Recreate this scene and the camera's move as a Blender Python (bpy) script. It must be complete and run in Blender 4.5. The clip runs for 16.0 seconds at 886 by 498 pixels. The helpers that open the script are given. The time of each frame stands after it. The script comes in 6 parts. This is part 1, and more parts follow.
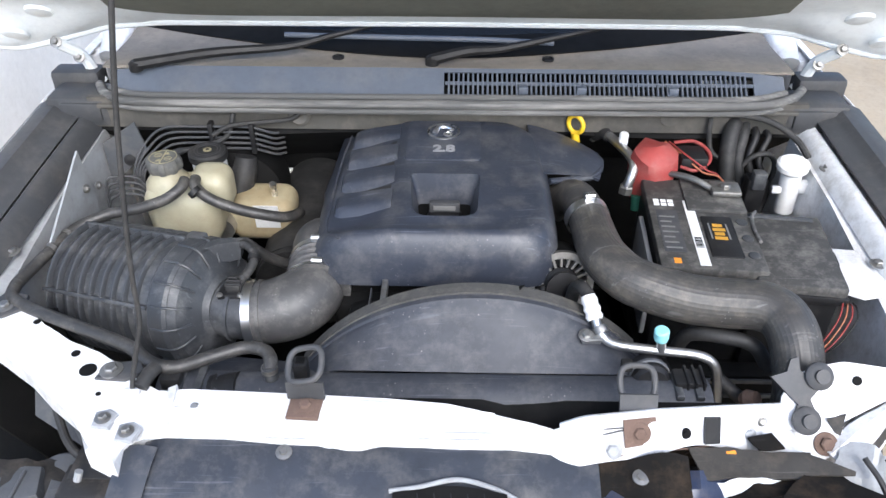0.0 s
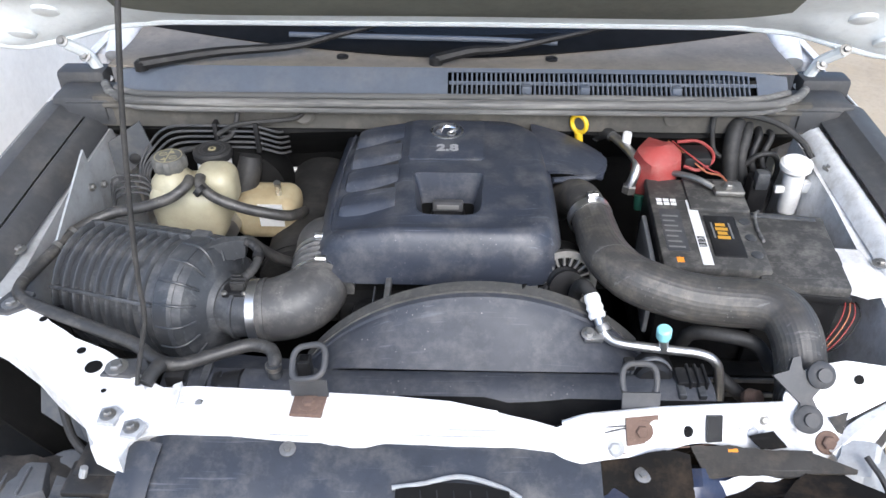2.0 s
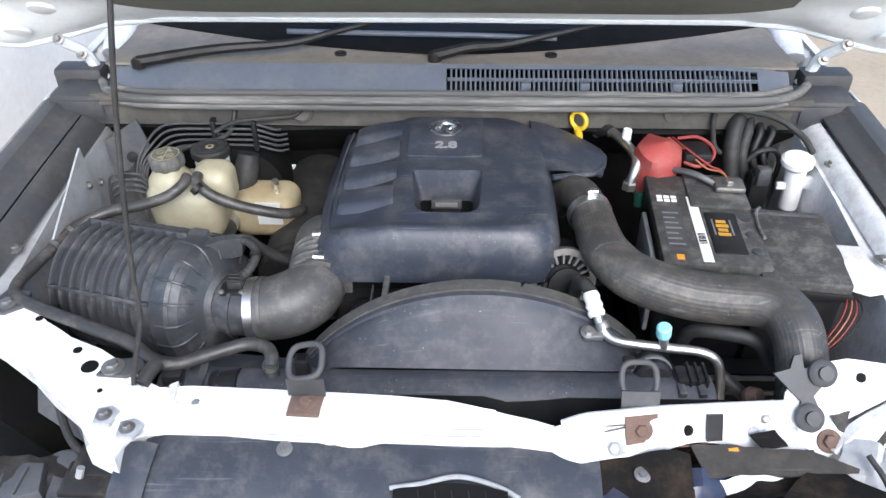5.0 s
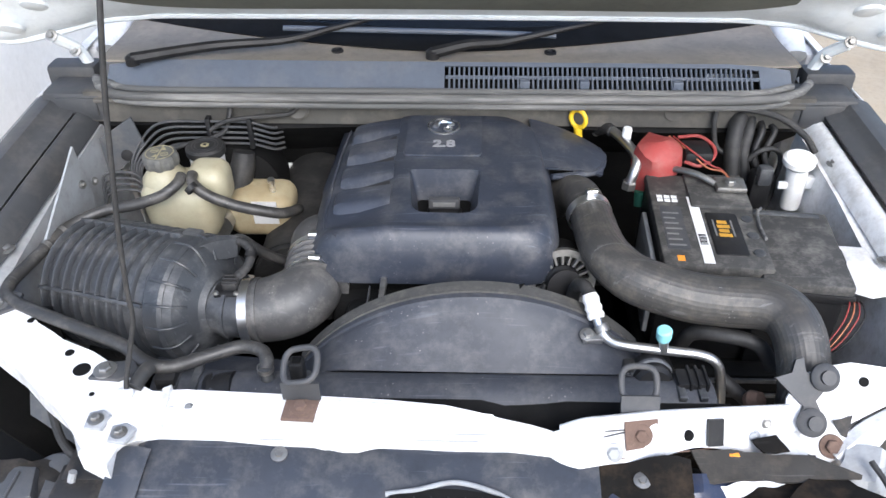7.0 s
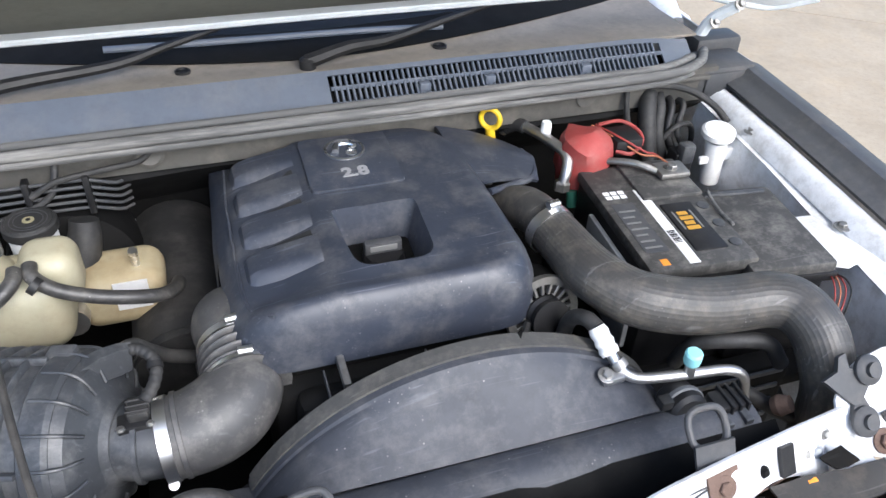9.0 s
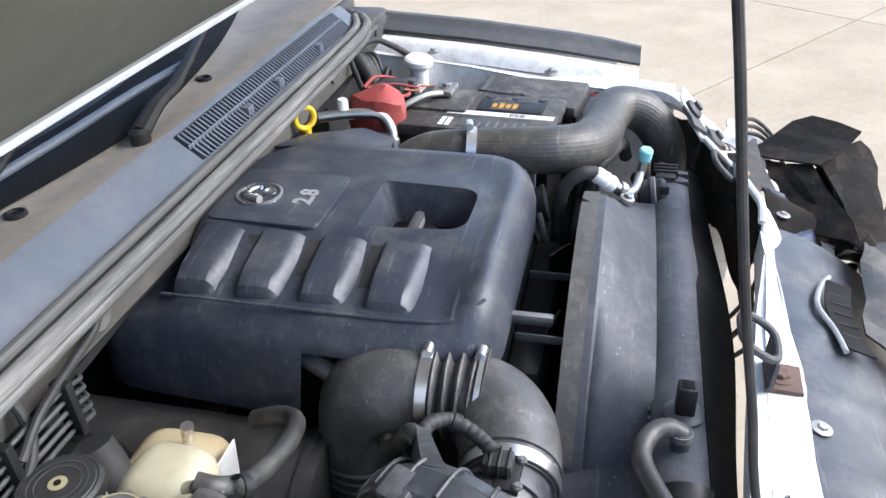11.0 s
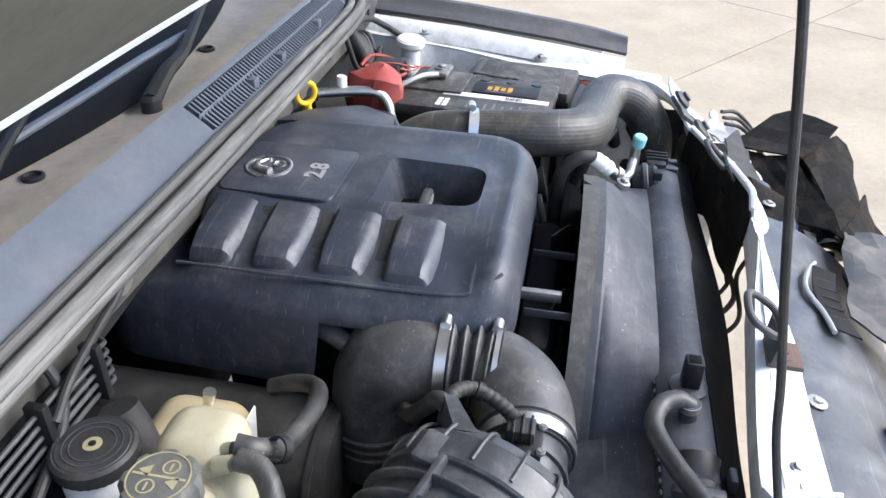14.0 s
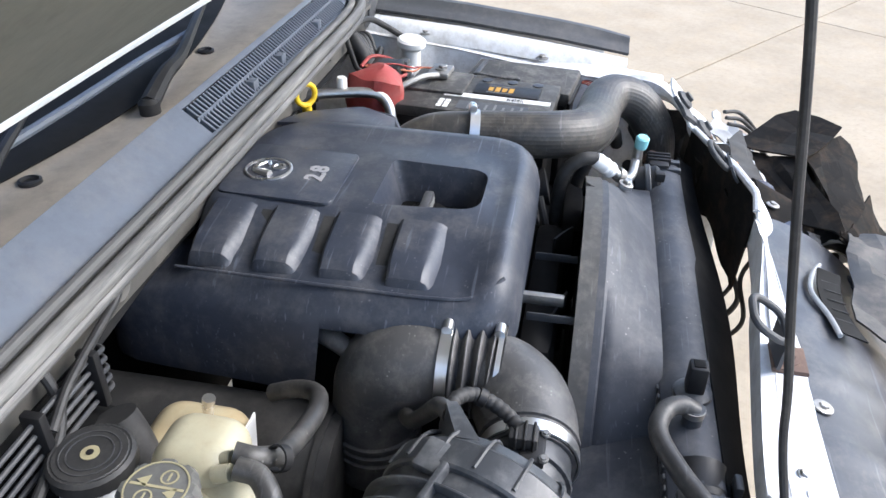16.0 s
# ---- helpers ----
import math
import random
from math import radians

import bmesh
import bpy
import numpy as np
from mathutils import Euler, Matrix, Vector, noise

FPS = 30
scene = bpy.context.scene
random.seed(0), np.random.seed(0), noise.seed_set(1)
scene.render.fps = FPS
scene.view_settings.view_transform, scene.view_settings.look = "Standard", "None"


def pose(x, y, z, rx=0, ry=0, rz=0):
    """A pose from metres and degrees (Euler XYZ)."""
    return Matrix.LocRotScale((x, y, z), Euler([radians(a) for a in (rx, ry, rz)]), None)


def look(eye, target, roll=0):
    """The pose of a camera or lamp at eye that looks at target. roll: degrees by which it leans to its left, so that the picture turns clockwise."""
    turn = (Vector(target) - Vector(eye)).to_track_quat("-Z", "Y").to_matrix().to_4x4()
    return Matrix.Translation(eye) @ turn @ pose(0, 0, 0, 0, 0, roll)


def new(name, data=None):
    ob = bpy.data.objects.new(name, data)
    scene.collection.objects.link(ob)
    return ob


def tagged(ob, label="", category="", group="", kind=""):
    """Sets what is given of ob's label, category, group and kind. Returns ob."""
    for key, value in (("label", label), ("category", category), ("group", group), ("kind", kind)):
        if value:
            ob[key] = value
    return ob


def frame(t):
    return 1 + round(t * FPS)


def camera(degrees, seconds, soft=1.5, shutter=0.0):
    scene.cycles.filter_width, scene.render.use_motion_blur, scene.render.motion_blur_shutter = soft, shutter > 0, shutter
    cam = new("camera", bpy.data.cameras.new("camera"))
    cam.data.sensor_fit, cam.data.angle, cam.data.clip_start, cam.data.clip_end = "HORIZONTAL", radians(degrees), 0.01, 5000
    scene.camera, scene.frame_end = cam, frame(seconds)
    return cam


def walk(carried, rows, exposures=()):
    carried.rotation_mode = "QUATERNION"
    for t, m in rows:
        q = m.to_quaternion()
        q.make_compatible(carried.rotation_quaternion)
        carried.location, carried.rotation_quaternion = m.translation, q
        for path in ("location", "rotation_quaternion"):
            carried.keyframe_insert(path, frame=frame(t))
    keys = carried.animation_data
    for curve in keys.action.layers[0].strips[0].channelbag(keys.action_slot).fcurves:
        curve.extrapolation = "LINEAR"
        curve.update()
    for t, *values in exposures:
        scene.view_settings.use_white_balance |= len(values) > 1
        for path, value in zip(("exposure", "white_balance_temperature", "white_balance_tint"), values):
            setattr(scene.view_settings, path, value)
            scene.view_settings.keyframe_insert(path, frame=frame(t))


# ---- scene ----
cam = camera(59.5, 16.0)
PATH = [
    (0, (0.021, -0.552, 1.825), (-0.007, 1.057, 0.638), 0.2),
    (0.5, (0.022, -0.551, 1.826), (0.001, 1.057, 0.636), 0.4),
    (1, (0.018, -0.556, 1.823), (-0.008, 1.053, 0.635), 0.5),
    (1.5, (0.022, -0.557, 1.827), (-0.018, 1.047, 0.633), 0.1),
    (2, (0.022, -0.558, 1.826), (-0.016, 1.052, 0.639), 0.1),
    (2.5, (0.024, -0.556, 1.826), (-0.011, 1.053, 0.638), 0.2),
    (3, (0.023, -0.554, 1.827), (-0.021, 1.052, 0.636), 0.0),
    (3.5, (0.023, -0.555, 1.828), (-0.02, 1.051, 0.636), 0.0),
    (4, (0.026, -0.555, 1.825), (-0.024, 1.051, 0.634), -0.2),
    (6.5, (0.03, -0.534, 1.821), (-0.003, 1.065, 0.621), -0.2),
    (7, (0.031, -0.53, 1.82), (-0.011, 1.067, 0.616), -0.1),
    (7.5, (0.029, -0.52, 1.817), (-0.017, 1.069, 0.603), 0.0),
    (8, (0.023, -0.483, 1.803), (-0.005, 1.088, 0.565), 0.6),
    (8.2, (0.029, -0.453, 1.789), (0.031, 1.105, 0.534), 1.7),
    (10.3, (-0.837, 0.159, 1.644), (0.577, 0.956, 0.475), 0.6),
    (10.5, (-0.861, 0.204, 1.623), (0.587, 0.949, 0.462), 2.1),
    (11, (-0.871, 0.366, 1.585), (0.772, 0.783, 0.524), -2.5),
    (11.5, (-0.907, 0.454, 1.58), (0.744, 0.713, 0.481), 1.3),
    (12, (-0.906, 0.444, 1.584), (0.74, 0.734, 0.485), 1.1),
    (12.5, (-0.913, 0.442, 1.583), (0.733, 0.736, 0.485), 1.1),
    (13, (-0.917, 0.439, 1.585), (0.726, 0.731, 0.482), 1.2),
    (13.5, (-0.917, 0.44, 1.584), (0.731, 0.722, 0.487), 1.4),
    (14, (-0.913, 0.44, 1.586), (0.738, 0.725, 0.495), 1.4),
    (14.5, (-0.911, 0.442, 1.587), (0.735, 0.738, 0.49), 1.2),
    (15, (-0.91, 0.44, 1.587), (0.744, 0.73, 0.501), 1.2),
    (15.5, (-0.906, 0.441, 1.587), (0.746, 0.726, 0.496), 1.4),
    (16, (-0.902, 0.442, 1.586), (0.747, 0.73, 0.492), 1.2),
]
walk(cam, [(t, look(eye, target, roll)) for t, eye, target, roll in PATH], exposures=[(0.0, 1.17), (8.2, 1.17), (10.3, 1.52), (16.0, 1.52)])

# ---------- light ----------
world = bpy.data.worlds.new("sky")
scene.world = world
world.use_nodes = True
wn = world.node_tree
sky = wn.nodes.new("ShaderNodeTexSky")
sky.sky_type = "NISHITA"
sky.sun_disc = False
sky.sun_elevation, sky.sun_rotation = radians(41), radians(164)
sky.air_density, sky.dust_density = 1.0, 2.5
wn.links.new(sky.outputs[0], wn.nodes["Background"].inputs[0])
wn.nodes["Background"].inputs[1].default_value = 0.15
sun = new("sun", bpy.data.lights.new("sun", "SUN"))
sun.data.energy, sun.data.angle, sun.data.color = 1.35, radians(35), (1.0, 0.98, 0.95)
sun.matrix_world = look((1.2, -4.2, 3.8), (0, 0, 0))
scene.view_settings.use_white_balance = True
scene.view_settings.white_balance_temperature = 6000


# ---------- materials ----------
def mat(name, col, rough=0.5, metal=0.0, col2=None, amount=0.5, scale=6.0, fine=60.0, bump=0.1, dust=None, dusty=0.0, rough2=None, spots=0.0, spot_col=(0.5, 0.48, 0.45), scratch=0.0, stretch=(1, 1, 1), gloss=0.5):
    m = bpy.data.materials.new(name)
    m.use_nodes = True
    t = m.node_tree
    b = t.nodes["Principled BSDF"]
    tc = t.nodes.new("ShaderNodeTexCoord")
    grain = t.nodes.new("ShaderNodeMapping")
    grain.inputs["Scale"].default_value = stretch
    t.links.new(tc.outputs["Object"], grain.inputs["Vector"])

    def nz(s, detail=6.0, r=0.6):
        n = t.nodes.new("ShaderNodeTexNoise")
        n.inputs["Scale"].default_value, n.inputs["Detail"].default_value, n.inputs["Roughness"].default_value = s, detail, r
        t.links.new(grain.outputs[0], n.inputs["Vector"])
        return n

    def ramp(src, lo, hi, a=0.0, z=1.0):
        r = t.nodes.new("ShaderNodeMapRange")
        r.inputs[1].default_value, r.inputs[2].default_value, r.inputs[3].default_value, r.inputs[4].default_value = lo, hi, a, z
        t.links.new(src, r.inputs[0])
        return r.outputs[0]

    def mix(fac, a, z):
        n = t.nodes.new("ShaderNodeMix")
        n.data_type = "RGBA"
        t.links.new(fac, n.inputs[0])
        for sock, v in ((n.inputs[6], a), (n.inputs[7], z)):
            if isinstance(v, tuple):
                sock.default_value = (*v, 1)
            else:
                t.links.new(v, sock)
        return n.outputs[2]

    big, small = nz(scale), nz(fine, 8.0, 0.7)
    second = col2 or tuple(c * 0.6 for c in col)
    out = mix(ramp(big.outputs["Fac"], 0.35, 0.7, 0.0, amount), col, second)
    out = mix(ramp(small.outputs["Fac"], 0.3, 0.8, 0.0, 0.35), out, tuple(min(1, c * 1.35) for c in col))
    rough_out = ramp(big.outputs["Fac"], 0.3, 0.7, rough, rough2 if rough2 else min(1, rough + 0.15))
    if dusty > 0:
        veil = nz(scale * 1.7 + 2, 9.0, 0.72)
        fac = ramp(veil.outputs["Fac"], 0.47, 0.72, 0.0, dusty)
        out = mix(fac, out, dust or (0.2, 0.17, 0.13))
    if spots > 0:
        v = t.nodes.new("ShaderNodeTexVoronoi")
        v.inputs["Scale"].default_value = 130.0
        t.links.new(tc.outputs["Object"], v.inputs["Vector"])
        few = t.nodes.new("ShaderNodeMath")
        few.operation = "MULTIPLY"
        t.links.new(ramp(v.outputs["Distance"], 0.04, 0.2, spots, 0.0), few.inputs[0])
        t.links.new(ramp(nz(23.0, 3.0).outputs["Fac"], 0.54, 0.64), few.inputs[1])
        out = mix(few.outputs[0], out, spot_col)
    if scratch > 0:
        for turn_, sc in ((0.5, 1.0), (-0.9, 1.4)):
            mp = t.nodes.new("ShaderNodeMapping")
            mp.inputs["Rotation"].default_value = (0.2, 0.1, turn_)
            mp.inputs["Scale"].default_value = (4 * sc, 120 * sc, 40 * sc)
            t.links.new(tc.outputs["Object"], mp.inputs["Vector"])
            sn = nz(1.0, 2.0)
            t.links.new(mp.outputs[0], sn.inputs["Vector"])
            out = mix(ramp(sn.outputs["Fac"], 0.66, 0.74, 0.0, scratch), out, tuple(min(1, c * 2.2 + 0.08) for c in col))
    grime = nz(38.0, 10.0, 0.75)
    out = mix(ramp(grime.outputs["Fac"], 0.5, 0.72, 0.0, min(0.5, 0.2 + dusty * 0.5)), out, tuple(c * 0.55 for c in col))
    t.links.new(out, b.inputs["Base Color"])
    t.links.new(rough_out, b.inputs["Roughness"])
    b.inputs["Metallic"].default_value = metal
    b.inputs["Specular IOR Level"].default_value = gloss
    bp = t.nodes.new("ShaderNodeBump")
    bp.inputs["Strength"].default_value, bp.inputs["Distance"].default_value = bump, 0.002
    t.links.new(small.outputs["Fac"], bp.inputs["Height"])
    t.links.new(bp.outputs[0], b.inputs["Normal"])
    return m


DUST = (0.26, 0.21, 0.15)
M_ELBOW = mat("ash_grey_rubber", (0.066, 0.065, 0.065), 0.38, dusty=0.7, dust=(0.2, 0.188, 0.172), scale=15, spots=0.6, scratch=0.2)
M_COVER = mat("cover_plastic", (0.032, 0.038, 0.054), 0.36, dusty=0.75, dust=(0.125, 0.124, 0.127), scale=8, spots=0.5, scratch=0.5, spot_col=(0.26, 0.26, 0.27))
M_PLASTIC = mat("black_plastic", (0.009, 0.009, 0.01), 0.45, dusty=0.25, dust=(0.08, 0.076, 0.068), scale=9, gloss=0.4)
M_BOX = mat("airbox_plastic", (0.042, 0.045, 0.05), 0.34, dusty=0.6, dust=(0.18, 0.18, 0.178), scale=12, scratch=0.3)
M_COWL = mat("cowl_plastic", (0.10, 0.118, 0.15), 0.42, dusty=0.3, dust=(0.22, 0.21, 0.2), scale=4)
M_COWL_REAR = mat("dusty_cowl", (0.22, 0.195, 0.165), 0.7, dusty=0.6, dust=(0.34, 0.295, 0.235), scale=5)
M_RUBBER = mat("rubber", (0.02, 0.02, 0.02), 0.55, dusty=0.35, dust=(0.13, 0.12, 0.11), scale=12)
M_HOSE = mat("hose_rubber", (0.034, 0.033, 0.032), 0.38, dusty=0.6, dust=(0.15, 0.14, 0.125), scale=12, spots=0.5, scratch=0.3)
M_SEAL = mat("seal_rubber", (0.09, 0.09, 0.088), 0.55, dusty=0.95, dust=(0.33, 0.32, 0.3), scale=26, stretch=(0.06, 1, 1))
M_WHITE = mat("white_paint", (0.76, 0.77, 0.79), 0.35, col2=(0.62, 0.62, 0.61), amount=0.6, dusty=0.6, dust=(0.3, 0.27, 0.22), scale=13, bump=0.03, scratch=0.0)
M_HOODIN = mat("hood_inner_paint", (0.72, 0.76, 0.78), 0.35, col2=(0.62, 0.66, 0.68), dusty=0.15, dust=(0.5, 0.46, 0.4), scale=7, bump=0.03)
# dusty white paint in a greyer copy, with shade put into the colour
M_APRON = mat("dusty_shaded_white_paint", (0.33, 0.345, 0.36), 0.42, col2=(0.24, 0.24, 0.235), dusty=0.45, dust=(0.24, 0.22, 0.19), scale=10)
M_FIRE = mat("dirty_firewall", (0.075, 0.071, 0.063), 0.65, dusty=0.45, dust=(0.19, 0.17, 0.14), scale=6)
M_BIGHOSE = mat("dusty_hose_rubber", (0.05, 0.048, 0.046), 0.38, dusty=0.6, dust=(0.17, 0.15, 0.12), scale=14, spots=0.4, scratch=0.45)
M_GREYDUST = mat("ash_grey_plastic", (0.075, 0.08, 0.088), 0.5, dusty=0.5, dust=(0.18, 0.165, 0.145), scale=9, scratch=0.3)
# for black parts and for gaps, whose shade is put into this colour
M_DARK = mat("dark_parts_and_shade", (0.004, 0.004, 0.004), 0.7, dusty=0.25, dust=(0.02, 0.018, 0.016), scale=14, gloss=0.2)
M_ALU = mat("aluminium", (0.6, 0.6, 0.6), 0.35, 1.0, col2=(0.45, 0.45, 0.44), dusty=0.25, dust=(0.3, 0.27, 0.23), scale=25)
M_STEEL = mat("zinc_steel", (0.36, 0.355, 0.34), 0.45, 1.0, col2=(0.16, 0.15, 0.14), amount=0.8, scale=60)
M_CLAMP = mat("clamp_steel", (0.75, 0.75, 0.75), 0.25, 1.0, scale=30)
M_RUST = mat("rusty_steel", (0.13, 0.085, 0.066), 0.85, col2=(0.09, 0.06, 0.045), dusty=0.45, dust=(0.28, 0.19, 0.14), scale=40)
M_TANK = mat("yellowed_tank", (0.38, 0.365, 0.265), 0.36, col2=(0.33, 0.26, 0.15), amount=0.7, dusty=0.25, dust=(0.42, 0.38, 0.28), scale=9)
M_WHITEP = mat("white_plastic", (0.8, 0.8, 0.78), 0.4, dusty=0.15, dust=(0.5, 0.47, 0.4), scale=12)
M_RED = mat("red_plastic", (0.3, 0.045, 0.04), 0.6, col2=(0.16, 0.025, 0.025), dusty=0.6, dust=(0.3, 0.12, 0.1), scale=14)
M_YEL = mat("yellow_plastic", (0.75, 0.5, 0.02), 0.4, scale=20)
M_CHROME = mat("chrome", (0.75, 0.75, 0.76), 0.22, 1.0, scale=30)
M_GREYP = mat("grey_panel", (0.036, 0.041, 0.052), 0.32, dusty=0.75, dust=(0.13, 0.125, 0.118), scale=12, scratch=0.5)
M_LABEL = mat("label_white", (0.82, 0.82, 0.8), 0.5, scale=20)
M_ORANGE = mat("orange_print", (0.85, 0.3, 0.03), 0.5, scale=20)
M_PRINT = mat("pale_print", (0.17, 0.17, 0.165), 0.6, scale=30)
M_GOLD = mat("gold_print", (0.3, 0.27, 0.16), 0.6, scale=30)
M_CYAN = mat("cyan_cap", (0.3, 0.68, 0.72), 0.4, scale=30)
M_INS = mat("hood_insulation", (0.15, 0.155, 0.13), 0.9, col2=(0.05, 0.052, 0.044), dusty=0.35, dust=(0.16, 0.15, 0.12), scale=5)
M_CONC = mat("concrete", (0.4, 0.33, 0.235), 0.85, col2=(0.27, 0.22, 0.155), amount=0.8, scale=1.9, fine=22, bump=0.3, dusty=0.5, dust=(0.42, 0.32, 0.2))
M_DIRT = mat("dirt", (0.36, 0.26, 0.17), 0.95, col2=(0.28, 0.2, 0.13), scale=0.5, fine=9, bump=0.5)
M_TANKB = mat("brown_stained_tank", (0.4, 0.35, 0.23), 0.4, col2=(0.3, 0.2, 0.085), amount=0.8, dusty=0.2, dust=(0.5, 0.45, 0.32), scale=11)
M_CAPG = mat("dusty_grey_cap", (0.09, 0.09, 0.085), 0.6, dusty=0.5, dust=(0.2, 0.19, 0.165), scale=14)
M_AMBER = mat("amber_print", (0.5, 0.27, 0.03), 0.5, scale=40)
M_SILVER = mat("silver_print", (0.28, 0.28, 0.29), 0.45, scale=30)
M_PLASTER = mat("white_plaster", (0.86, 0.86, 0.85), 0.8, scale=2, fine=30, bump=0.2)
M_SHROUD = mat("shroud_plastic", (0.043, 0.047, 0.058), 0.5, dusty=0.5, dust=(0.16, 0.155, 0.15), scale=9, spots=0.5, scratch=0.3)
M_LID = mat("dusty_lid", (0.045, 0.044, 0.042), 0.6, dusty=0.75, dust=(0.2, 0.19, 0.17), scale=16, scratch=0.3)
M_TORN = mat("torn_black_plastic", (0.022, 0.021, 0.02), 0.45, dusty=0.55, dust=(0.17, 0.14, 0.11), scale=9)
M_FENDER = mat("fender_trim_plastic", (0.05, 0.052, 0.056), 0.5, dusty=0.4, dust=(0.16, 0.145, 0.13), scale=7)
M_BAND = mat("dust_caked_plastic", (0.07, 0.069, 0.066), 0.62, dusty=0.8, dust=(0.15, 0.14, 0.122), scale=22, scratch=0.2)
M_BENT = mat("bent_black_plate", (0.012, 0.011, 0.01), 0.75, dusty=0.55, dust=(0.07, 0.048, 0.03), scale=11, scratch=0.12, gloss=0.1)
M_WIRE = mat("orange_wire", (0.4, 0.14, 0.07), 0.5, scale=40)
M_REDW = mat("red_wire", (0.26, 0.035, 0.03), 0.5, scale=40)


def glass_mat():
    m = bpy.data.materials.new("windscreen_glass")
    m.use_nodes = True
    b = m.node_tree.nodes["Principled BSDF"]
    b.inputs["Base Color"].default_value = (0.1, 0.115, 0.115, 1)
    b.inputs["Roughness"].default_value = 0.05
    b.inputs["Transmission Weight"].default_value = 1.0
    b.inputs["IOR"].default_value = 1.45
    b.inputs["Specular IOR Level"].default_value = 0.2
    return m


M_GLASS = glass_mat()


# ---------- building helpers ----------
BASES = {}


def thing(name, base, label, category, group="", kind=""):
    ob = new(name)
    ob.empty_display_size = 0.05
    ob.location = base
    BASES[ob.name] = Vector(base)
    return tagged(ob, label, category, group, kind)


def finish(bm, name, material, smooth=35):
    bmesh.ops.recalc_face_normals(bm, faces=bm.faces)
    me = bpy.data.meshes.new(name)
    bm.to_mesh(me)
    bm.free()
    me.materials.append(material)
    me.shade_smooth()
    me.set_sharp_from_angle(angle=radians(smooth))
    return me


def part(name, bm, material, parent, label="", smooth=35):
    """One mesh under a thing or a part; the bmesh is in world places."""
    top = parent
    while top.parent:
        top = top.parent
    bmesh.ops.translate(bm, verts=bm.verts, vec=-BASES[top.name])
    ob = new(name, finish(bm, name, material, smooth))
    ob.parent = parent
    return tagged(ob, label)


def solo(name, bm, material, label, category, group="", kind="", smooth=35):
    """A thing of one mesh, with its origin at its base."""
    lo = [min(v.co[i] for v in bm.verts) for i in range(3)]
    hi = [max(v.co[i] for v in bm.verts) for i in range(3)]
    base = Vector(((lo[0] + hi[0]) / 2, (lo[1] + hi[1]) / 2, lo[2]))
    bmesh.ops.translate(bm, verts=bm.verts, vec=-base)
    ob = new(name, finish(bm, name, material, smooth))
    ob.location = base
    BASES[ob.name] = base
    return tagged(ob, label, category, group, kind)


def box(lo, hi, bevel=0.004, bm=None, m=None, seg=2):
    bm = bm or bmesh.new()
    c = [(a + b) / 2 for a, b in zip(lo, hi)]
    s = [abs(b - a) for a, b in zip(lo, hi)]
    mm = Matrix.Translation(c) @ Matrix.Diagonal((*s, 1))
    if m:
        mm = m @ mm
    got = bmesh.ops.create_cube(bm, size=1.0, matrix=mm)
    if bevel:
        edges = {e for v in got["verts"] for e in v.link_edges}
        bmesh.ops.bevel(bm, geom=list(edges), offset=bevel, segments=seg, profile=0.5, affect="EDGES")
    return bm


def ring_faces(bm, rings, closed=True, caps=(True, True)):
    vs = [[bm.verts.new(p) for p in r] for r in rings]
    n = len(vs[0])
    for a, b in zip(vs, vs[1:]):
        for i in range(n if closed else n - 1):
            j = (i + 1) % n
            bm.faces.new((a[i], a[j], b[j], b[i]))
    if caps[0]:
        bm.faces.new(vs[0][::-1])
    if caps[1]:
        bm.faces.new(vs[-1])
    return bm


def spline(pts, steps=8):
    pts = [Vector(p) for p in pts]
    p = [2 * pts[0] - pts[1], *pts, 2 * pts[-1] - pts[-2]]
    out = []
    for i in range(1, len(p) - 2):
        for k in range(steps):
            u = k / steps
            a, b, c, d = p[i - 1], p[i], p[i + 1], p[i + 2]
            out.append(0.5 * ((2 * b) + (c - a) * u + (2 * a - 5 * b + 4 * c - d) * u * u + (3 * b - a - 3 * c + d) * u**3))
    return out + [pts[-1]]


def tube(pts, r, seg=14, steps=8, bm=None, wave=0.0, waves=0, hollow=0.0, smooth_path=True, flute=0.0):
    """A round tube along a smooth line; r is a number or a function of 0..1; wave and waves give corrugations."""
    bm = bm or bmesh.new()
    line = spline(pts, steps) if smooth_path else [Vector(p) for p in pts]
    n = len(line)
    tang = [(line[min(i + 1, n - 1)] - line[max(i - 1, 0)]).normalized() for i in range(n)]
    side = tang[0].orthogonal().normalized()
    rings = []
    for i in range(n):
        side = (side - tang[i] * side.dot(tang[i])).normalized()
        up = tang[i].cross(side)
        u = i / (n - 1)
        rad = (r(u) if callable(r) else r) + (wave * math.cos(2 * math.pi * waves * u) if waves else 0)
        rings.append([line[i] + (side * math.cos(2 * math.pi * k / seg) + up * math.sin(2 * math.pi * k / seg)) * (rad - flute * (k % 3 == 0)) for k in range(seg)])
    if hollow:
        rings.append([line[-1] + (p - line[-1]) * hollow for p in rings[-1]])
        rings.append([p - tang[-1] * 0.015 for p in rings[-1]])
    return ring_faces(bm, rings)


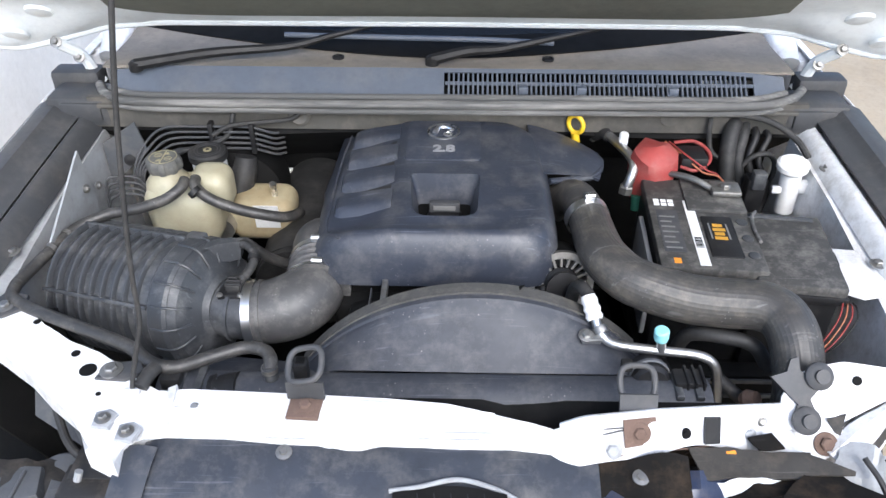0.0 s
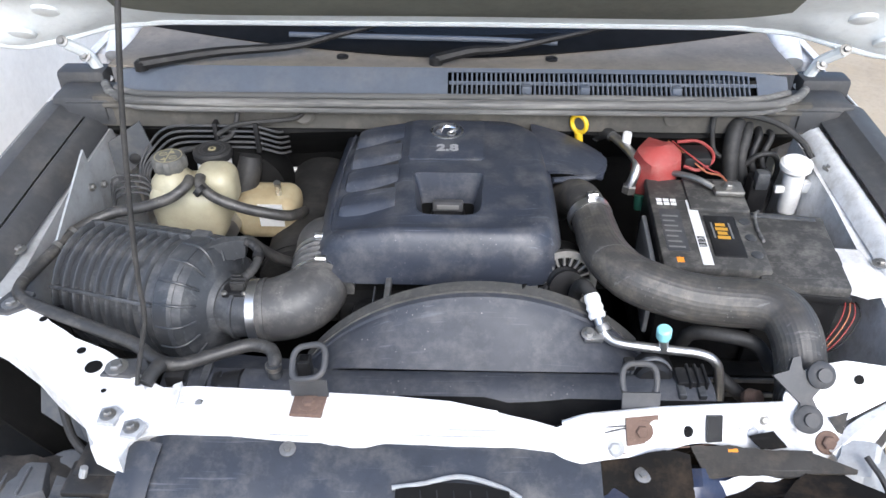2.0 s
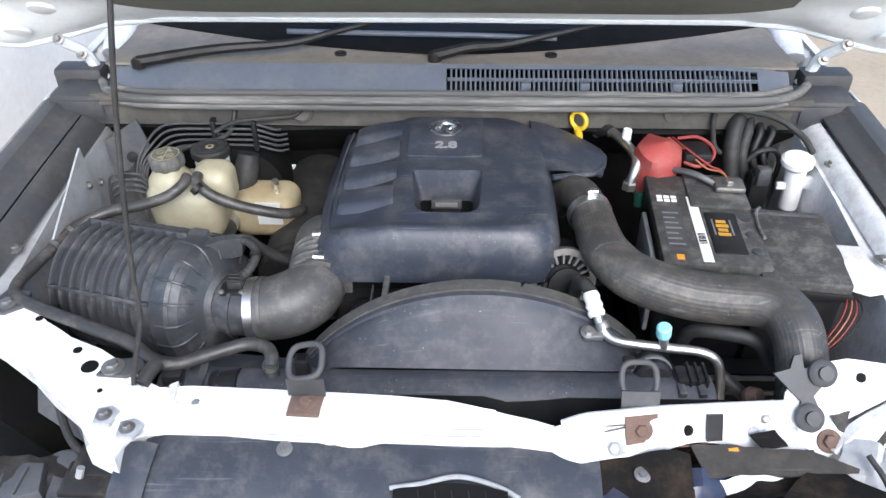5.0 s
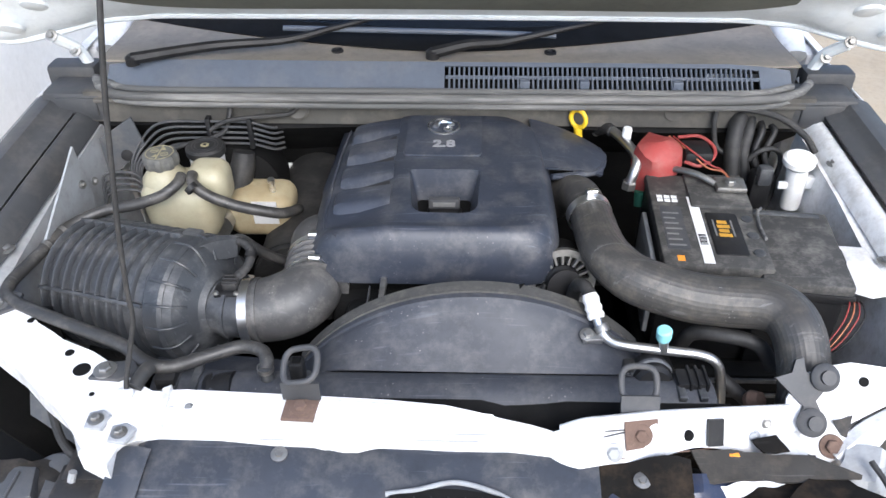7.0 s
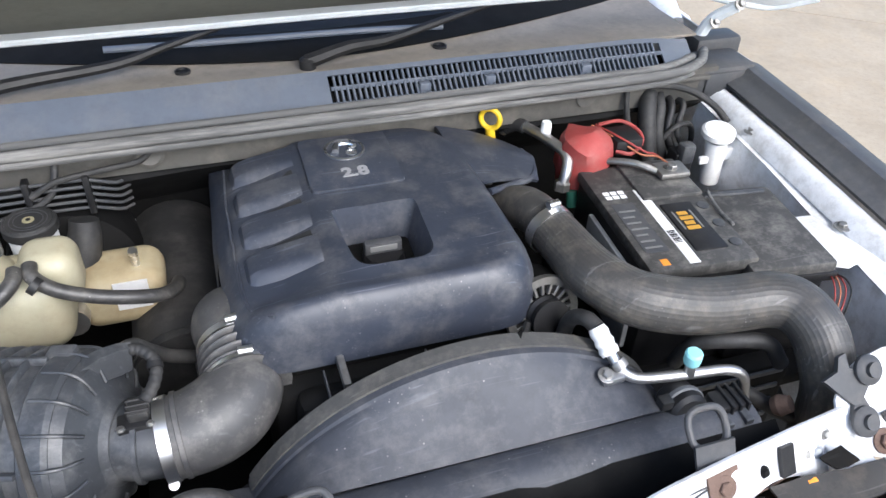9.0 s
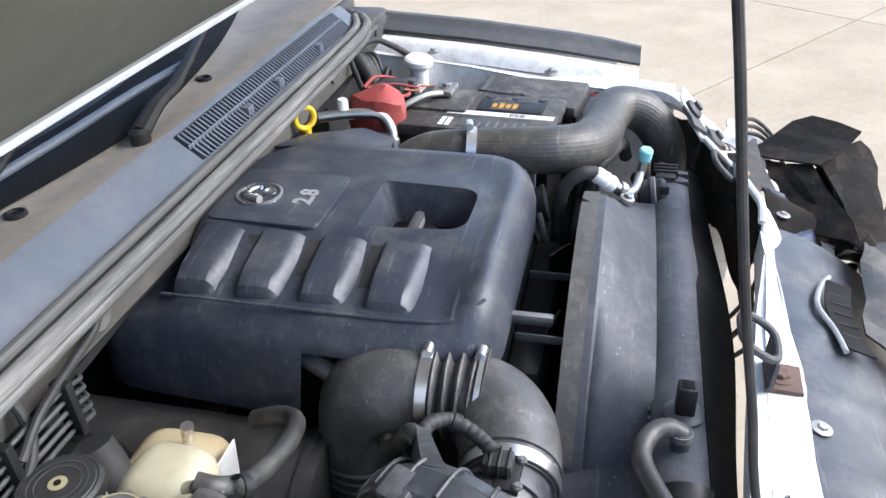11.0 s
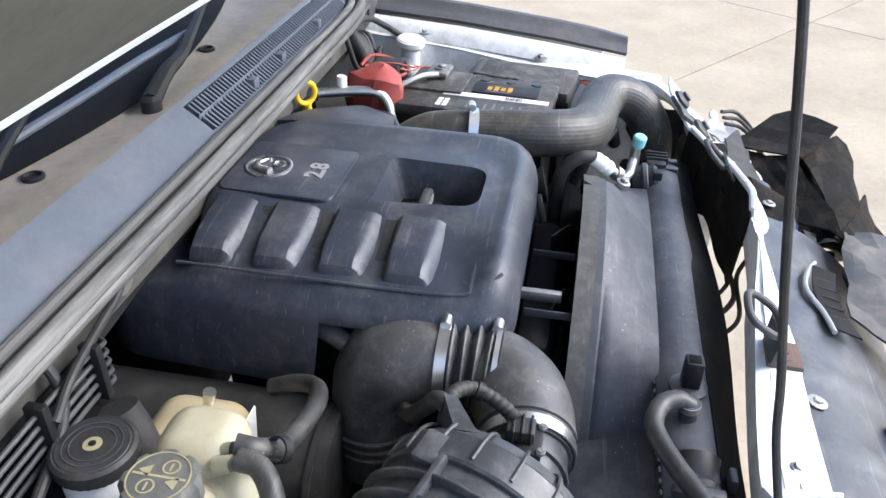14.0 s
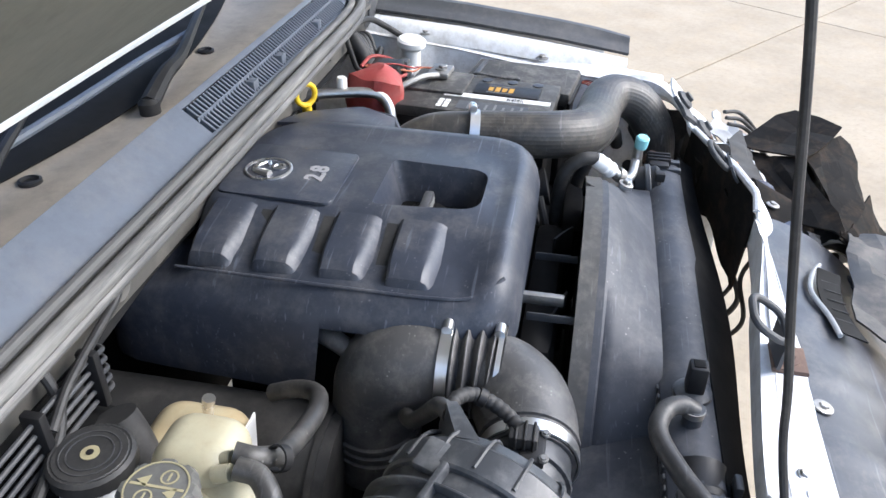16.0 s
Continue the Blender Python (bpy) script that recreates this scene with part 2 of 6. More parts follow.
def lathe(profile, base, axis=(0, 0, 1), seg=32, bm=None, teeth=0, depth=0.0, ring=False):
    """Turned shape: profile rows of (radius, height) along axis from base."""
    bm = bm or bmesh.new()
    q = Vector(axis).to_track_quat("Z", "Y").to_matrix()
    rings = []
    for r, h in profile:
        row = []
        for k in range(seg):
            a = 2 * math.pi * k / seg
            rr = r - (depth if teeth and (k * teeth * 2 // seg) % 2 else 0)
            row.append(Vector(base) + q @ Vector((rr * math.cos(a), rr * math.sin(a), h)))
        rings.append(row)
    if ring:
        return ring_faces(bm, rings + [rings[0]], True, (False, False))
    return ring_faces(bm, rings)


def slab(poly, z0, z1, bevel=0.003, bm=None, m=None):
    """A plate of the given outline (x, y), from z0 to z1."""
    bm = bm or bmesh.new()
    lo = [bm.verts.new((x, y, z0)) for x, y in poly]
    hi = [bm.verts.new((x, y, z1)) for x, y in poly]
    n = len(poly)
    faces = [bm.faces.new(lo[::-1]), bm.faces.new(hi)]
    faces += [bm.faces.new((lo[i], lo[(i + 1) % n], hi[(i + 1) % n], hi[i])) for i in range(n)]
    if bevel:
        edges = list(faces[1].edges)
        bmesh.ops.bevel(bm, geom=edges, offset=bevel, segments=2, profile=0.5, affect="EDGES")
    if m:
        bmesh.ops.transform(bm, matrix=m, verts=bm.verts)
    return bm


def sheet(f, nu, nv, thick=0.003, bm=None):
    """A thin sheet over a grid of f(u, v), 0..1 each, with real thickness."""
    bm = bm or bmesh.new()
    g = [[Vector(f(i / nu, j / nv)) for j in range(nv + 1)] for i in range(nu + 1)]
    nrm = []
    for i in range(nu + 1):
        row = []
        for j in range(nv + 1):
            du = g[min(i + 1, nu)][j] - g[max(i - 1, 0)][j]
            dv = g[i][min(j + 1, nv)] - g[i][max(j - 1, 0)]
            c = du.cross(dv)
            row.append(c.normalized() if c.length > 1e-12 else Vector((0, 0, 1)))
        nrm.append(row)
    top = [[bm.verts.new(g[i][j]) for j in range(nv + 1)] for i in range(nu + 1)]
    low = [[bm.verts.new(g[i][j] - nrm[i][j] * thick) for j in range(nv + 1)] for i in range(nu + 1)]
    for i in range(nu):
        for j in range(nv):
            bm.faces.new((top[i][j], top[i + 1][j], top[i + 1][j + 1], top[i][j + 1]))
            bm.faces.new((low[i][j], low[i][j + 1], low[i + 1][j + 1], low[i + 1][j]))
    for i in range(nu):
        bm.faces.new((top[i][0], low[i][0], low[i + 1][0], top[i + 1][0]))
        bm.faces.new((top[i][nv], top[i + 1][nv], low[i + 1][nv], low[i][nv]))
    for j in range(nv):
        bm.faces.new((top[0][j], top[0][j + 1], low[0][j + 1], low[0][j]))
        bm.faces.new((top[nu][j], low[nu][j], low[nu][j + 1], top[nu][j + 1]))
    return bm


def lerp_rows(rows, u):
    """A point on a polyline of rows at 0..1 by row number."""
    k = min(int(u * (len(rows) - 1)), len(rows) - 2)
    w = u * (len(rows) - 1) - k
    return tuple(a * (1 - w) + b * w for a, b in zip(rows[k], rows[k + 1]))


def quad(a, b, c, d):
    """A four-cornered patch as a function of two shares."""
    a, b, c, d = (Vector(p) for p in (a, b, c, d))
    return lambda u, v: (a * (1 - u) + b * u) * (1 - v) + (d * (1 - u) + c * u) * v


def bolt(at, axis=(0, 0, 1), r=0.008, h=0.007, washer=1.7, bm=None):
    bm = bm or bmesh.new()
    lathe([(r * washer, 0), (r * washer, 0.002), (r * 1.15, 0.003)], at, axis, 20, bm)
    return lathe([(r, 0.002), (r, h), (r * 0.8, h + 0.0015)], at, axis, 6, bm)


def writing(text, size, m, depth=0.0008):
    cu = bpy.data.curves.new("text", "FONT")
    cu.offset = size * 0.035
    cu.body, cu.size, cu.extrude, cu.align_x, cu.align_y = text, size, depth, "CENTER", "CENTER"
    ob = bpy.data.objects.new("text", cu)
    scene.collection.objects.link(ob)
    me = bpy.data.meshes.new_from_object(ob)
    bpy.data.objects.remove(ob)
    bm = bmesh.new()
    bm.from_mesh(me)
    bmesh.ops.transform(bm, matrix=m, verts=bm.verts)
    return bm


# ---------- ground ----------
bm = bmesh.new()
bmesh.ops.create_grid(bm, x_segments=24, y_segments=24, size=400)
for v in bm.verts:
    v.co.z = -0.02
ground = new("ground", finish(bm, "ground", M_DIRT))
tagged(ground, "tan dusty dirt ground reaching to the horizon", "ground", kind="structure")
BASES["ground"] = Vector((0, 0, 0))
bm = bmesh.new()
box((0.005, 0.005, -0.018), (2.995, 2.995, 0), 0.0015, bm, seg=1)
slab_mesh = finish(bm, "concrete_slab", M_CONC)
bm = bmesh.new()
box((-15, -9, -0.0195), (9, 15, -0.016), 0, bm, pose(4.914, -1.14, 0, 0, 0, -36))
bed = new("joint_bed", finish(bm, "joint_bed", M_DARK))
bed.parent = ground
turn = pose(4.914, -1.14, 0, 0, 0, -36)
for i in range(-5, 3):
    for j in range(-3, 5):
        ob = new("concrete_slab", slab_mesh)
        ob.parent = ground
        ob.matrix_basis = turn @ pose(3 * i, 3 * j, 0)

# plain white wall beside the truck, added in place of glaring sunlit ground
bm = box((-1.75, 0.75, -0.02), (-1.6, 7.0, 1.7), 0.01)
wall = new("glare_stand_in_wall", finish(bm, "glare_stand_in_wall", M_PLASTER))
tagged(wall, "plain white wall added to stand in for glaring sunlit ground beside the truck", "wall", kind="structure")

# ---------- the truck ----------
truck = thing("pickup_truck", (0, 0.6, 0), "white pickup truck with raised bonnet and crash-damaged open front", "car")

# wheels and chassis rails that carry the body
for sx in (-1, 1):
    tyre = part("tyre", lathe([(0.2, -0.12), (0.34, -0.12), (0.37, -0.09), (0.37, 0.09), (0.34, 0.12), (0.2, 0.12)], (sx * 0.72, 0.62, 0.37), (1, 0, 0), 40), M_RUBBER, truck)
    part("rim", lathe([(0.06, -0.1), (0.2, -0.115), (0.21, 0.115), (0.06, 0.09)], (sx * 0.72, 0.62, 0.37), (1, 0, 0), 32), M_ALU, tyre)
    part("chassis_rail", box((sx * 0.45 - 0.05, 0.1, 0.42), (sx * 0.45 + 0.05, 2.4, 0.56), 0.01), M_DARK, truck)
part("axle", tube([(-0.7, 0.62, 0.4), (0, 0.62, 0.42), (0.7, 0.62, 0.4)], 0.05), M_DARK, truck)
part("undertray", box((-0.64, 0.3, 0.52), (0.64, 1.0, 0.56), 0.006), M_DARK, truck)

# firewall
# near-black sheet added below the firewall, its colour standing in for shade
part("firewall_shade_sheet", sheet(lambda u, v: (-0.72 + 1.44 * u, 0.911 + 0.13 * v + 0.006 * math.sin(21 * u), 1.055 - 0.12 * v), 40, 6, 0.008), M_DARK, truck, "near-black sheet on the firewall, standing in for shade")
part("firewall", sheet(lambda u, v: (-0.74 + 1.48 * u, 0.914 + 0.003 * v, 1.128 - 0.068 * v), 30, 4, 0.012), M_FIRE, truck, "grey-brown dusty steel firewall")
# lower firewall: the rear bay's shade is put into its near-black colour
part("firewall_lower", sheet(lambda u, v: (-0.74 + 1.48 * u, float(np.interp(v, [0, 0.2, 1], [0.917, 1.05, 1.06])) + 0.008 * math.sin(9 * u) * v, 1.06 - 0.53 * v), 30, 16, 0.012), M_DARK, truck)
part("bulkhead_flange", box((-0.72, 0.892, 1.106), (0.72, 0.916, 1.116), 0.004), M_FIRE, truck)

# cowl seal, cowl and windscreen
part("bonnet_seal", tube([(-0.735, 0.965, 1.128), (-0.70, 0.915, 1.128), (-0.62, 0.888, 1.126), (-0.3, 0.884, 1.127), (0, 0.884, 1.128), (0.3, 0.884, 1.13), (0.6, 0.888, 1.13), (0.7, 0.915, 1.132), (0.745, 0.965, 1.132)], 0.0095, 12, 10), M_SEAL, truck, "dusty grey rubber bonnet seal")
part("seal_lip", tube([(-0.70, 0.915, 1.116), (-0.62, 0.885, 1.113), (-0.3, 0.88, 1.113), (0, 0.88, 1.114), (0.3, 0.88, 1.115), (0.6, 0.884, 1.116), (0.7, 0.912, 1.118)], 0.006, 10, 10), M_SEAL, truck)
part("seal_lip", tube([(-0.70, 0.935, 1.135), (-0.62, 0.906, 1.133), (-0.3, 0.903, 1.134), (0, 0.903, 1.135), (0.3, 0.903, 1.136), (0.6, 0.906, 1.136), (0.7, 0.935, 1.138)], 0.007, 10, 10), M_SEAL, truck)


def cowl_z(y):
    """Height of the cowl's upper side at depth y."""
    return float(np.interp(y, [0.908, 0.93, 0.968, 0.99, 1.03, 1.2], [1.124, 1.142, 1.171, 1.169, 1.162, 1.178]))


def cowl_line(u, v, x0, x1, y0, y1):
    x, y = x0 + (x1 - x0) * u, y0 + (y1 - y0) * v
    return (x, y, cowl_z(y) - 0.012 * max(0, abs(x) - 0.6) / 0.1)


part("cowl_panel", sheet(lambda u, v: cowl_line(u, v, -0.7, -0.004, 0.908, 0.968), 24, 6, 0.004), M_COWL, truck, "smooth blue-grey plastic cowl panel")
part("cowl_panel", sheet(lambda u, v: cowl_line(u, v, 0.634, 0.7, 0.908, 0.968), 6, 6, 0.004), M_COWL, truck)
part("cowl_panel", sheet(lambda u, v: cowl_line(u, v, -0.004, 0.634, 0.908, 0.921), 10, 2, 0.004), M_COWL, truck)
part("cowl_panel", sheet(lambda u, v: cowl_line(u, v, -0.004, 0.634, 0.9605, 0.968), 10, 2, 0.004), M_COWL, truck)
part("vent_tray", sheet(lambda u, v: (-0.02 + 0.67 * u, 0.912 + 0.06 * v, cowl_z(0.912 + 0.06 * v) - 0.03), 10, 3, 0.004), M_DARK, truck)
bm = bmesh.new()
slat_axis = Vector((0, 0.0395, cowl_z(0.9605) - cowl_z(0.921)))
mm = Matrix.Translation((0, 0.9408, (cowl_z(0.9605) + cowl_z(0.921)) / 2 - 0.003)) @ Vector((0, 1, 0)).rotation_difference(slat_axis).to_matrix().to_4x4()
box((-0.0021, -slat_axis.length / 2, -0.004), (0.0021, slat_axis.length / 2, 0.004), 0.0008, bm, mm, 1)
bmesh.ops.translate(bm, verts=bm.verts, vec=-BASES[truck.name])
slat_mesh = finish(bm, "vent_slat", M_COWL)
grille = part("vent_rail", box((-0.002, 0.9395, 1.146), (0.632, 0.9425, 1.1535), 0.001, seg=1), M_COWL, truck)
for i in range(62):
    ob = new("vent_slat", slat_mesh)
    ob.parent = grille
    ob.location = (0.006 + 0.01 * i, 0, 0)
for cx in (0.159, 0.279, 0.467):
    part("vent_clip", box((cx - 0.01, 0.922, 1.132), (cx + 0.01, 0.936, 1.15), 0.002), M_COWL, grille)


def glass_y(x):
    return 1.062 + 0.12 * (abs(x) / 0.7) ** 1.6


part("cowl_rear", sheet(lambda u, v: (-0.72 + 1.44 * u, 0.968 + (glass_y(-0.72 + 1.44 * u) - 0.02 + 0.04 * abs(2 * u - 1) ** 1.5 - 0.968) * v, cowl_z(0.968) - 0.002 + (0.006 - 0.012 * math.sin(math.pi * v)) * v), 40, 8, 0.005), M_COWL_REAR, truck, "dust-covered tan rear cowl tray below the windscreen")
for sx, sy in ((-0.233, 1.028), (0.217, 1.028)):
    part("screw_well", lathe([(0.013, -0.002), (0.013, 0.004), (0.010, 0.005), (0.009, 0.001), (0.003, 0.001)], (sx, sy, 1.166), (0, 0, 1), 20), M_PLASTIC, truck)
glass = part("windscreen", sheet(lambda u, v: (-0.72 + 1.44 * u, glass_y(-0.72 + 1.44 * u) + 0.02 + 0.75 * v, 1.168 + 0.5 * v + 0.03 * math.sin(math.pi * u) * v), 24, 12, 0.005), M_GLASS, truck, "dark dusty windscreen glass")
glass.visible_shadow = False
part("windscreen_border", sheet(lambda u, v: (-0.72 + 1.44 * u, glass_y(-0.72 + 1.44 * u) - 0.045 + 0.05 * abs(2 * u - 1) ** 1.5 + (0.09 - 0.05 * abs(2 * u - 1) ** 1.5) * v, 1.1735 + 0.014 * v), 24, 4, 0.002), M_DARK, truck)
part("dashboard", sheet(lambda u, v: (-0.72 + 1.44 * u, 1.1 + 0.6 * v, 1.11 + 0.02 * math.sin(3 * v)), 12, 8, 0.02), M_DARK, truck)
part("cab_wall", box((-0.78, 1.7, 0.55), (0.78, 1.74, 1.62), 0.01), M_DARK, truck)
part("cab_roof", sheet(lambda u, v: (-0.7 + 1.4 * u, 1.72 + 0.5 * v, 1.67 + 0.03 * math.sin(math.pi * u)), 16, 6, 0.02), M_WHITE, truck)
for sx in (-1, 1):
    part("windscreen_pillar", tube([(sx * 0.76, 1.12, 1.12), (sx * 0.74, 1.45, 1.38), (sx * 0.70, 1.8, 1.67)], 0.035, 12), M_WHITE, truck)
    part("cab_side", box((sx * 0.86 - 0.03, 1.2, 0.5), (sx * 0.86 + 0.03, 2.2, 1.1), 0.02), M_WHITE, truck)

# wipers
for pv, mid, tip in (((-0.641, 0.948, 1.18), (-0.337, 1.017, 1.195), (-0.159, 1.063, 1.225)), ((-0.03, 0.991, 1.18), (0.118, 1.017, 1.195), (0.355, 1.077, 1.225))):
    arm = part("wiper_arm", tube([pv, tuple((a + b) / 2 + c for a, b, c in zip(pv, mid, (0, 0, 0.006))), mid, tuple((a + b) / 2 for a, b in zip(mid, tip)), tip], lambda u: 0.013 - 0.008 * u, 8), M_PLASTIC, truck, "dusty black wiper arm")
    part("wiper_cap", lathe([(0.014, -0.012), (0.014, 0.004), (0.008, 0.009)], pv, (0, 0, 1), 16), M_PLASTIC, arm)
part("wiper_blade", tube([(-0.349, 1.058, 1.205), (-0.123, 1.048, 1.205), (0.071, 1.053, 1.2), (0.229, 1.051, 1.195)], 0.006, 8), M_COWL, truck, "dusty blue-grey wiper blade lying on the screen")

# bonnet, propped open
HA = radians(41)


def hood(w, s, n=0.0):
    """A place on the open bonnet: w across, s up from its rear edge, n out of its upper side."""
    edge = 0.02 * (w / 0.8) ** 2
    return (w, 1.03 - edge - s * math.cos(HA) + n * math.sin(HA), 1.246 + s * math.sin(HA) + n * math.cos(HA))


def hood_edge(w):
    """The rear edge of the open bonnet, which droops at its corners."""
    k = [0, 0.6, 0.72, 0.8, 0.88, 0.92, 0.95]
    return (w, float(np.interp(abs(w), k, [1.03, 1.03, 1.02, 1.0, 0.982, 0.95, 0.9])), float(np.interp(abs(w), k, [1.244, 1.242, 1.234, 1.216, 1.202, 1.216, 1.25])))


def hood_in(w, v):
    """The inner side of the bonnet from its edge (v = 0) upwards."""
    e, s = Vector(hood_edge(w)), 1.0 * v
    k = min(1, v / 0.12)
    k = k * k * (3 - 2 * k)
    ridge = 0.010 * math.sin(math.pi * min(1, v / 0.1)) * (0.3 + math.cos(abs(w) * 21) ** 2 * (abs(w) > 0.62))
    return (e + Vector((0, -math.cos(HA), math.sin(HA))) * s) * (1 - k) + Vector(hood(w, s, -0.008)) * k + Vector((0, -0.6, -0.75)) * ridge


part("bonnet_skin", sheet(lambda u, v: hood(-0.95 + 1.9 * u, 0.06 + 0.92 * v, 0.022 + 0.025 * math.sin(math.pi * u)), 28, 16, 0.003), M_WHITE, truck, "white bonnet held open by a rod")
part("bonnet_frame", sheet(lambda u, v: hood_in(-0.95 + 1.9 * u, v), 90, 60, 0.004), M_HOODIN, truck, "pale white pressed inner bonnet panel")
part("bonnet_edge", tube([hood_edge(-0.94 + 1.88 * k / 40) for k in range(41)], 0.008, 8, 3), M_HOODIN, truck)
for sx in (-1, 1):
    for w, v in ((0.87, 0.05), (0.80, 0.09)):
        part("bonnet_press", lathe([(0.028, -0.004), (0.026, 0.003), (0.016, 0.006)], hood_in(sx * w, v), (0, -0.6, -0.75), 20), M_HOODIN, truck)
part("bonnet_insulation", sheet(lambda u, v: hood(-0.66 + 1.32 * u, 0.055 + 0.05 * (2 * u - 1) ** 8 * (1 - v) + 0.85 * v, -0.010 - 0.024 * math.sin(math.pi * v) ** 0.5 * math.sin(math.pi * u) ** 0.3), 50, 24, 0.012), M_INS, truck, "dark dusty quilted bonnet insulation pad")
for sx in (-1, 1):
    hinge = part("bonnet_hinge", tube([(sx * 0.80, 0.97, 1.215), (sx * 0.775, 1.0, 1.18), (sx * 0.765, 1.015, 1.14), (sx * 0.752, 1.02, 1.11)], 0.012, 8), M_HOODIN, truck, "white steel bonnet hinge arm")
    for p in ((sx * 0.80, 0.962, 1.222), (sx * 0.775, 0.99, 1.178)):
        part("bolt", bolt(p, (0, -0.7, 0.5), 0.007), M_STEEL, hinge)

# wings: trim strip, outer skin, apron
def wall_from(u, sx):
    """The inner wing wall is torn away at its front on one side."""
    return u if sx > 0 else 0.33 + 0.67 * u


for sx in (-1, 1):
    strip = [(0.80, 0.337, 1.018), (0.785, 0.5, 1.045), (0.772, 0.7, 1.07), (0.765, 0.93, 1.088)]

    def trim(u, v, sx=sx):
        x, y, z = lerp_rows(strip, u)
        wide = 0.09 * (0.62 + 0.38 * min(1, u * 5 + 0.25))
        ridge = min(1, max(0, (v - 0.32) / 0.2))
        up = 0.012 * math.sin(math.pi * v) + 0.012 * ridge * ridge * (3 - 2 * ridge)
        return (sx * (x + wide * v), y, z + up)

    part("wing_trim", sheet(trim, 24, 10, 0.008), M_FENDER, truck, "dusty dark plastic trim along the wing edge")

    def skin(u, v, sx=sx):
        x, y, z = lerp_rows(strip, 0.08 + 0.92 * u)
        return (sx * (x + 0.083 + 0.055 * math.sin(v * 1.5)), y + 0.01, z + 0.016 - 0.42 * v * v - 0.03 * v)

    part("wing_skin", sheet(skin, 20, 14, 0.003), M_WHITE, truck, "white painted outer wing")
    part("wing_skin", sheet(lambda u, v, sx=sx: (sx * (0.848 + 0.05 * math.sin(v * 1.5)), 0.93 + 0.35 * u, 1.106 - 0.45 * v * v), 10, 10, 0.003), M_WHITE, truck)
    rail = [(0.70, 0.26, 0.988), (0.715, 0.4, 0.995), (0.725, 0.55, 1.005), (0.722, 0.7, 1.03), (0.715, 0.92, 1.055)]
    # left rail and wall take the greyer white, their shade painted in
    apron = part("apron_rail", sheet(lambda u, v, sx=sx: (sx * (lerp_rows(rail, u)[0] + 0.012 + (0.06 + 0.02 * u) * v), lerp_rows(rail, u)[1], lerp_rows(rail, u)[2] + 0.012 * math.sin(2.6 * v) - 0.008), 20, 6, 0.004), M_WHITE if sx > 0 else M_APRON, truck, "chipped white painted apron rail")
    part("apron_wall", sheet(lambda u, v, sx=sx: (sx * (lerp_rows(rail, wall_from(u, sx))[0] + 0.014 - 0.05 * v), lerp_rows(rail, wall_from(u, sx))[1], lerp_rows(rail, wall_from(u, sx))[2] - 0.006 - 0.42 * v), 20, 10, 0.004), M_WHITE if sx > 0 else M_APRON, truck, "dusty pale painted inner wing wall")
    if sx > 0:
        wp = part("apron_bracket", slab([(0.672, 0.455), (0.70, 0.44), (0.74, 0.45), (0.738, 0.57), (0.69, 0.575), (0.675, 0.52)], 1.0, 1.008, 0.003), M_WHITE, apron, "white pressed bracket plate")
    for y, z in ((0.52, 1.016), (0.78, 1.052)):
        part("bolt", bolt((sx * 0.75, y, z - 0.002), (0, 0, 1), 0.008), M_STEEL, apron)
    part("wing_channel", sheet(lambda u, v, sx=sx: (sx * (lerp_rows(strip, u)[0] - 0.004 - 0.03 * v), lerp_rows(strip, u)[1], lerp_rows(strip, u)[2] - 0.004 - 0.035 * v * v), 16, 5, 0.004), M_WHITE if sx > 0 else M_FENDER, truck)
    # hinge cover boxes at the rear corners
    cover = part("hinge_cover", box((sx * 0.70, 0.90, 1.06), (sx * 0.83, 0.99, 1.125), 0.012), M_FENDER, truck, "dusty black plastic corner cover")
    part("hinge_cover_lid", box((sx * 0.715, 0.895, 1.075), (sx * 0.80, 0.905, 1.115), 0.004), M_FENDER, cover)
    part("hinge_cover_step", box((sx * 0.745, 0.985, 1.07), (sx * 0.85, 1.04, 1.145), 0.01), M_FENDER, cover)

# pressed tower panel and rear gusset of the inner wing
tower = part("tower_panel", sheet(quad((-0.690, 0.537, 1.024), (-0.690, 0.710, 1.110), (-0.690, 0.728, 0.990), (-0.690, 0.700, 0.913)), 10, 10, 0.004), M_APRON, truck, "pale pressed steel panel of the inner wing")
part("bolt", bolt((-0.684, 0.696, 1.036), (1, -0.3, 0.2), 0.005), M_STEEL, tower)
part("bolt", bolt((-0.684, 0.742, 1.015), (1, -0.3, 0.2), 0.005), M_STEEL, tower)
# pale gusset given a dark grey so that it looks shaded
gusset = part("gusset", sheet(quad((-0.715, 0.870, 1.039), (-0.638, 0.870, 1.090), (-0.623, 0.870, 1.024), (-0.716, 0.870, 0.942)), 6, 6, 0.004), M_GREYDUST, truck, "pale steel gusset at the firewall corner, coloured dark for its shade")
part("grommet", lathe([(0.012, 0), (0.012, 0.004), (0.006, 0.005)], (-0.665, 0.865, 1.003), (0.2, -1, 0.2), 20), M_PLASTIC, gusset)

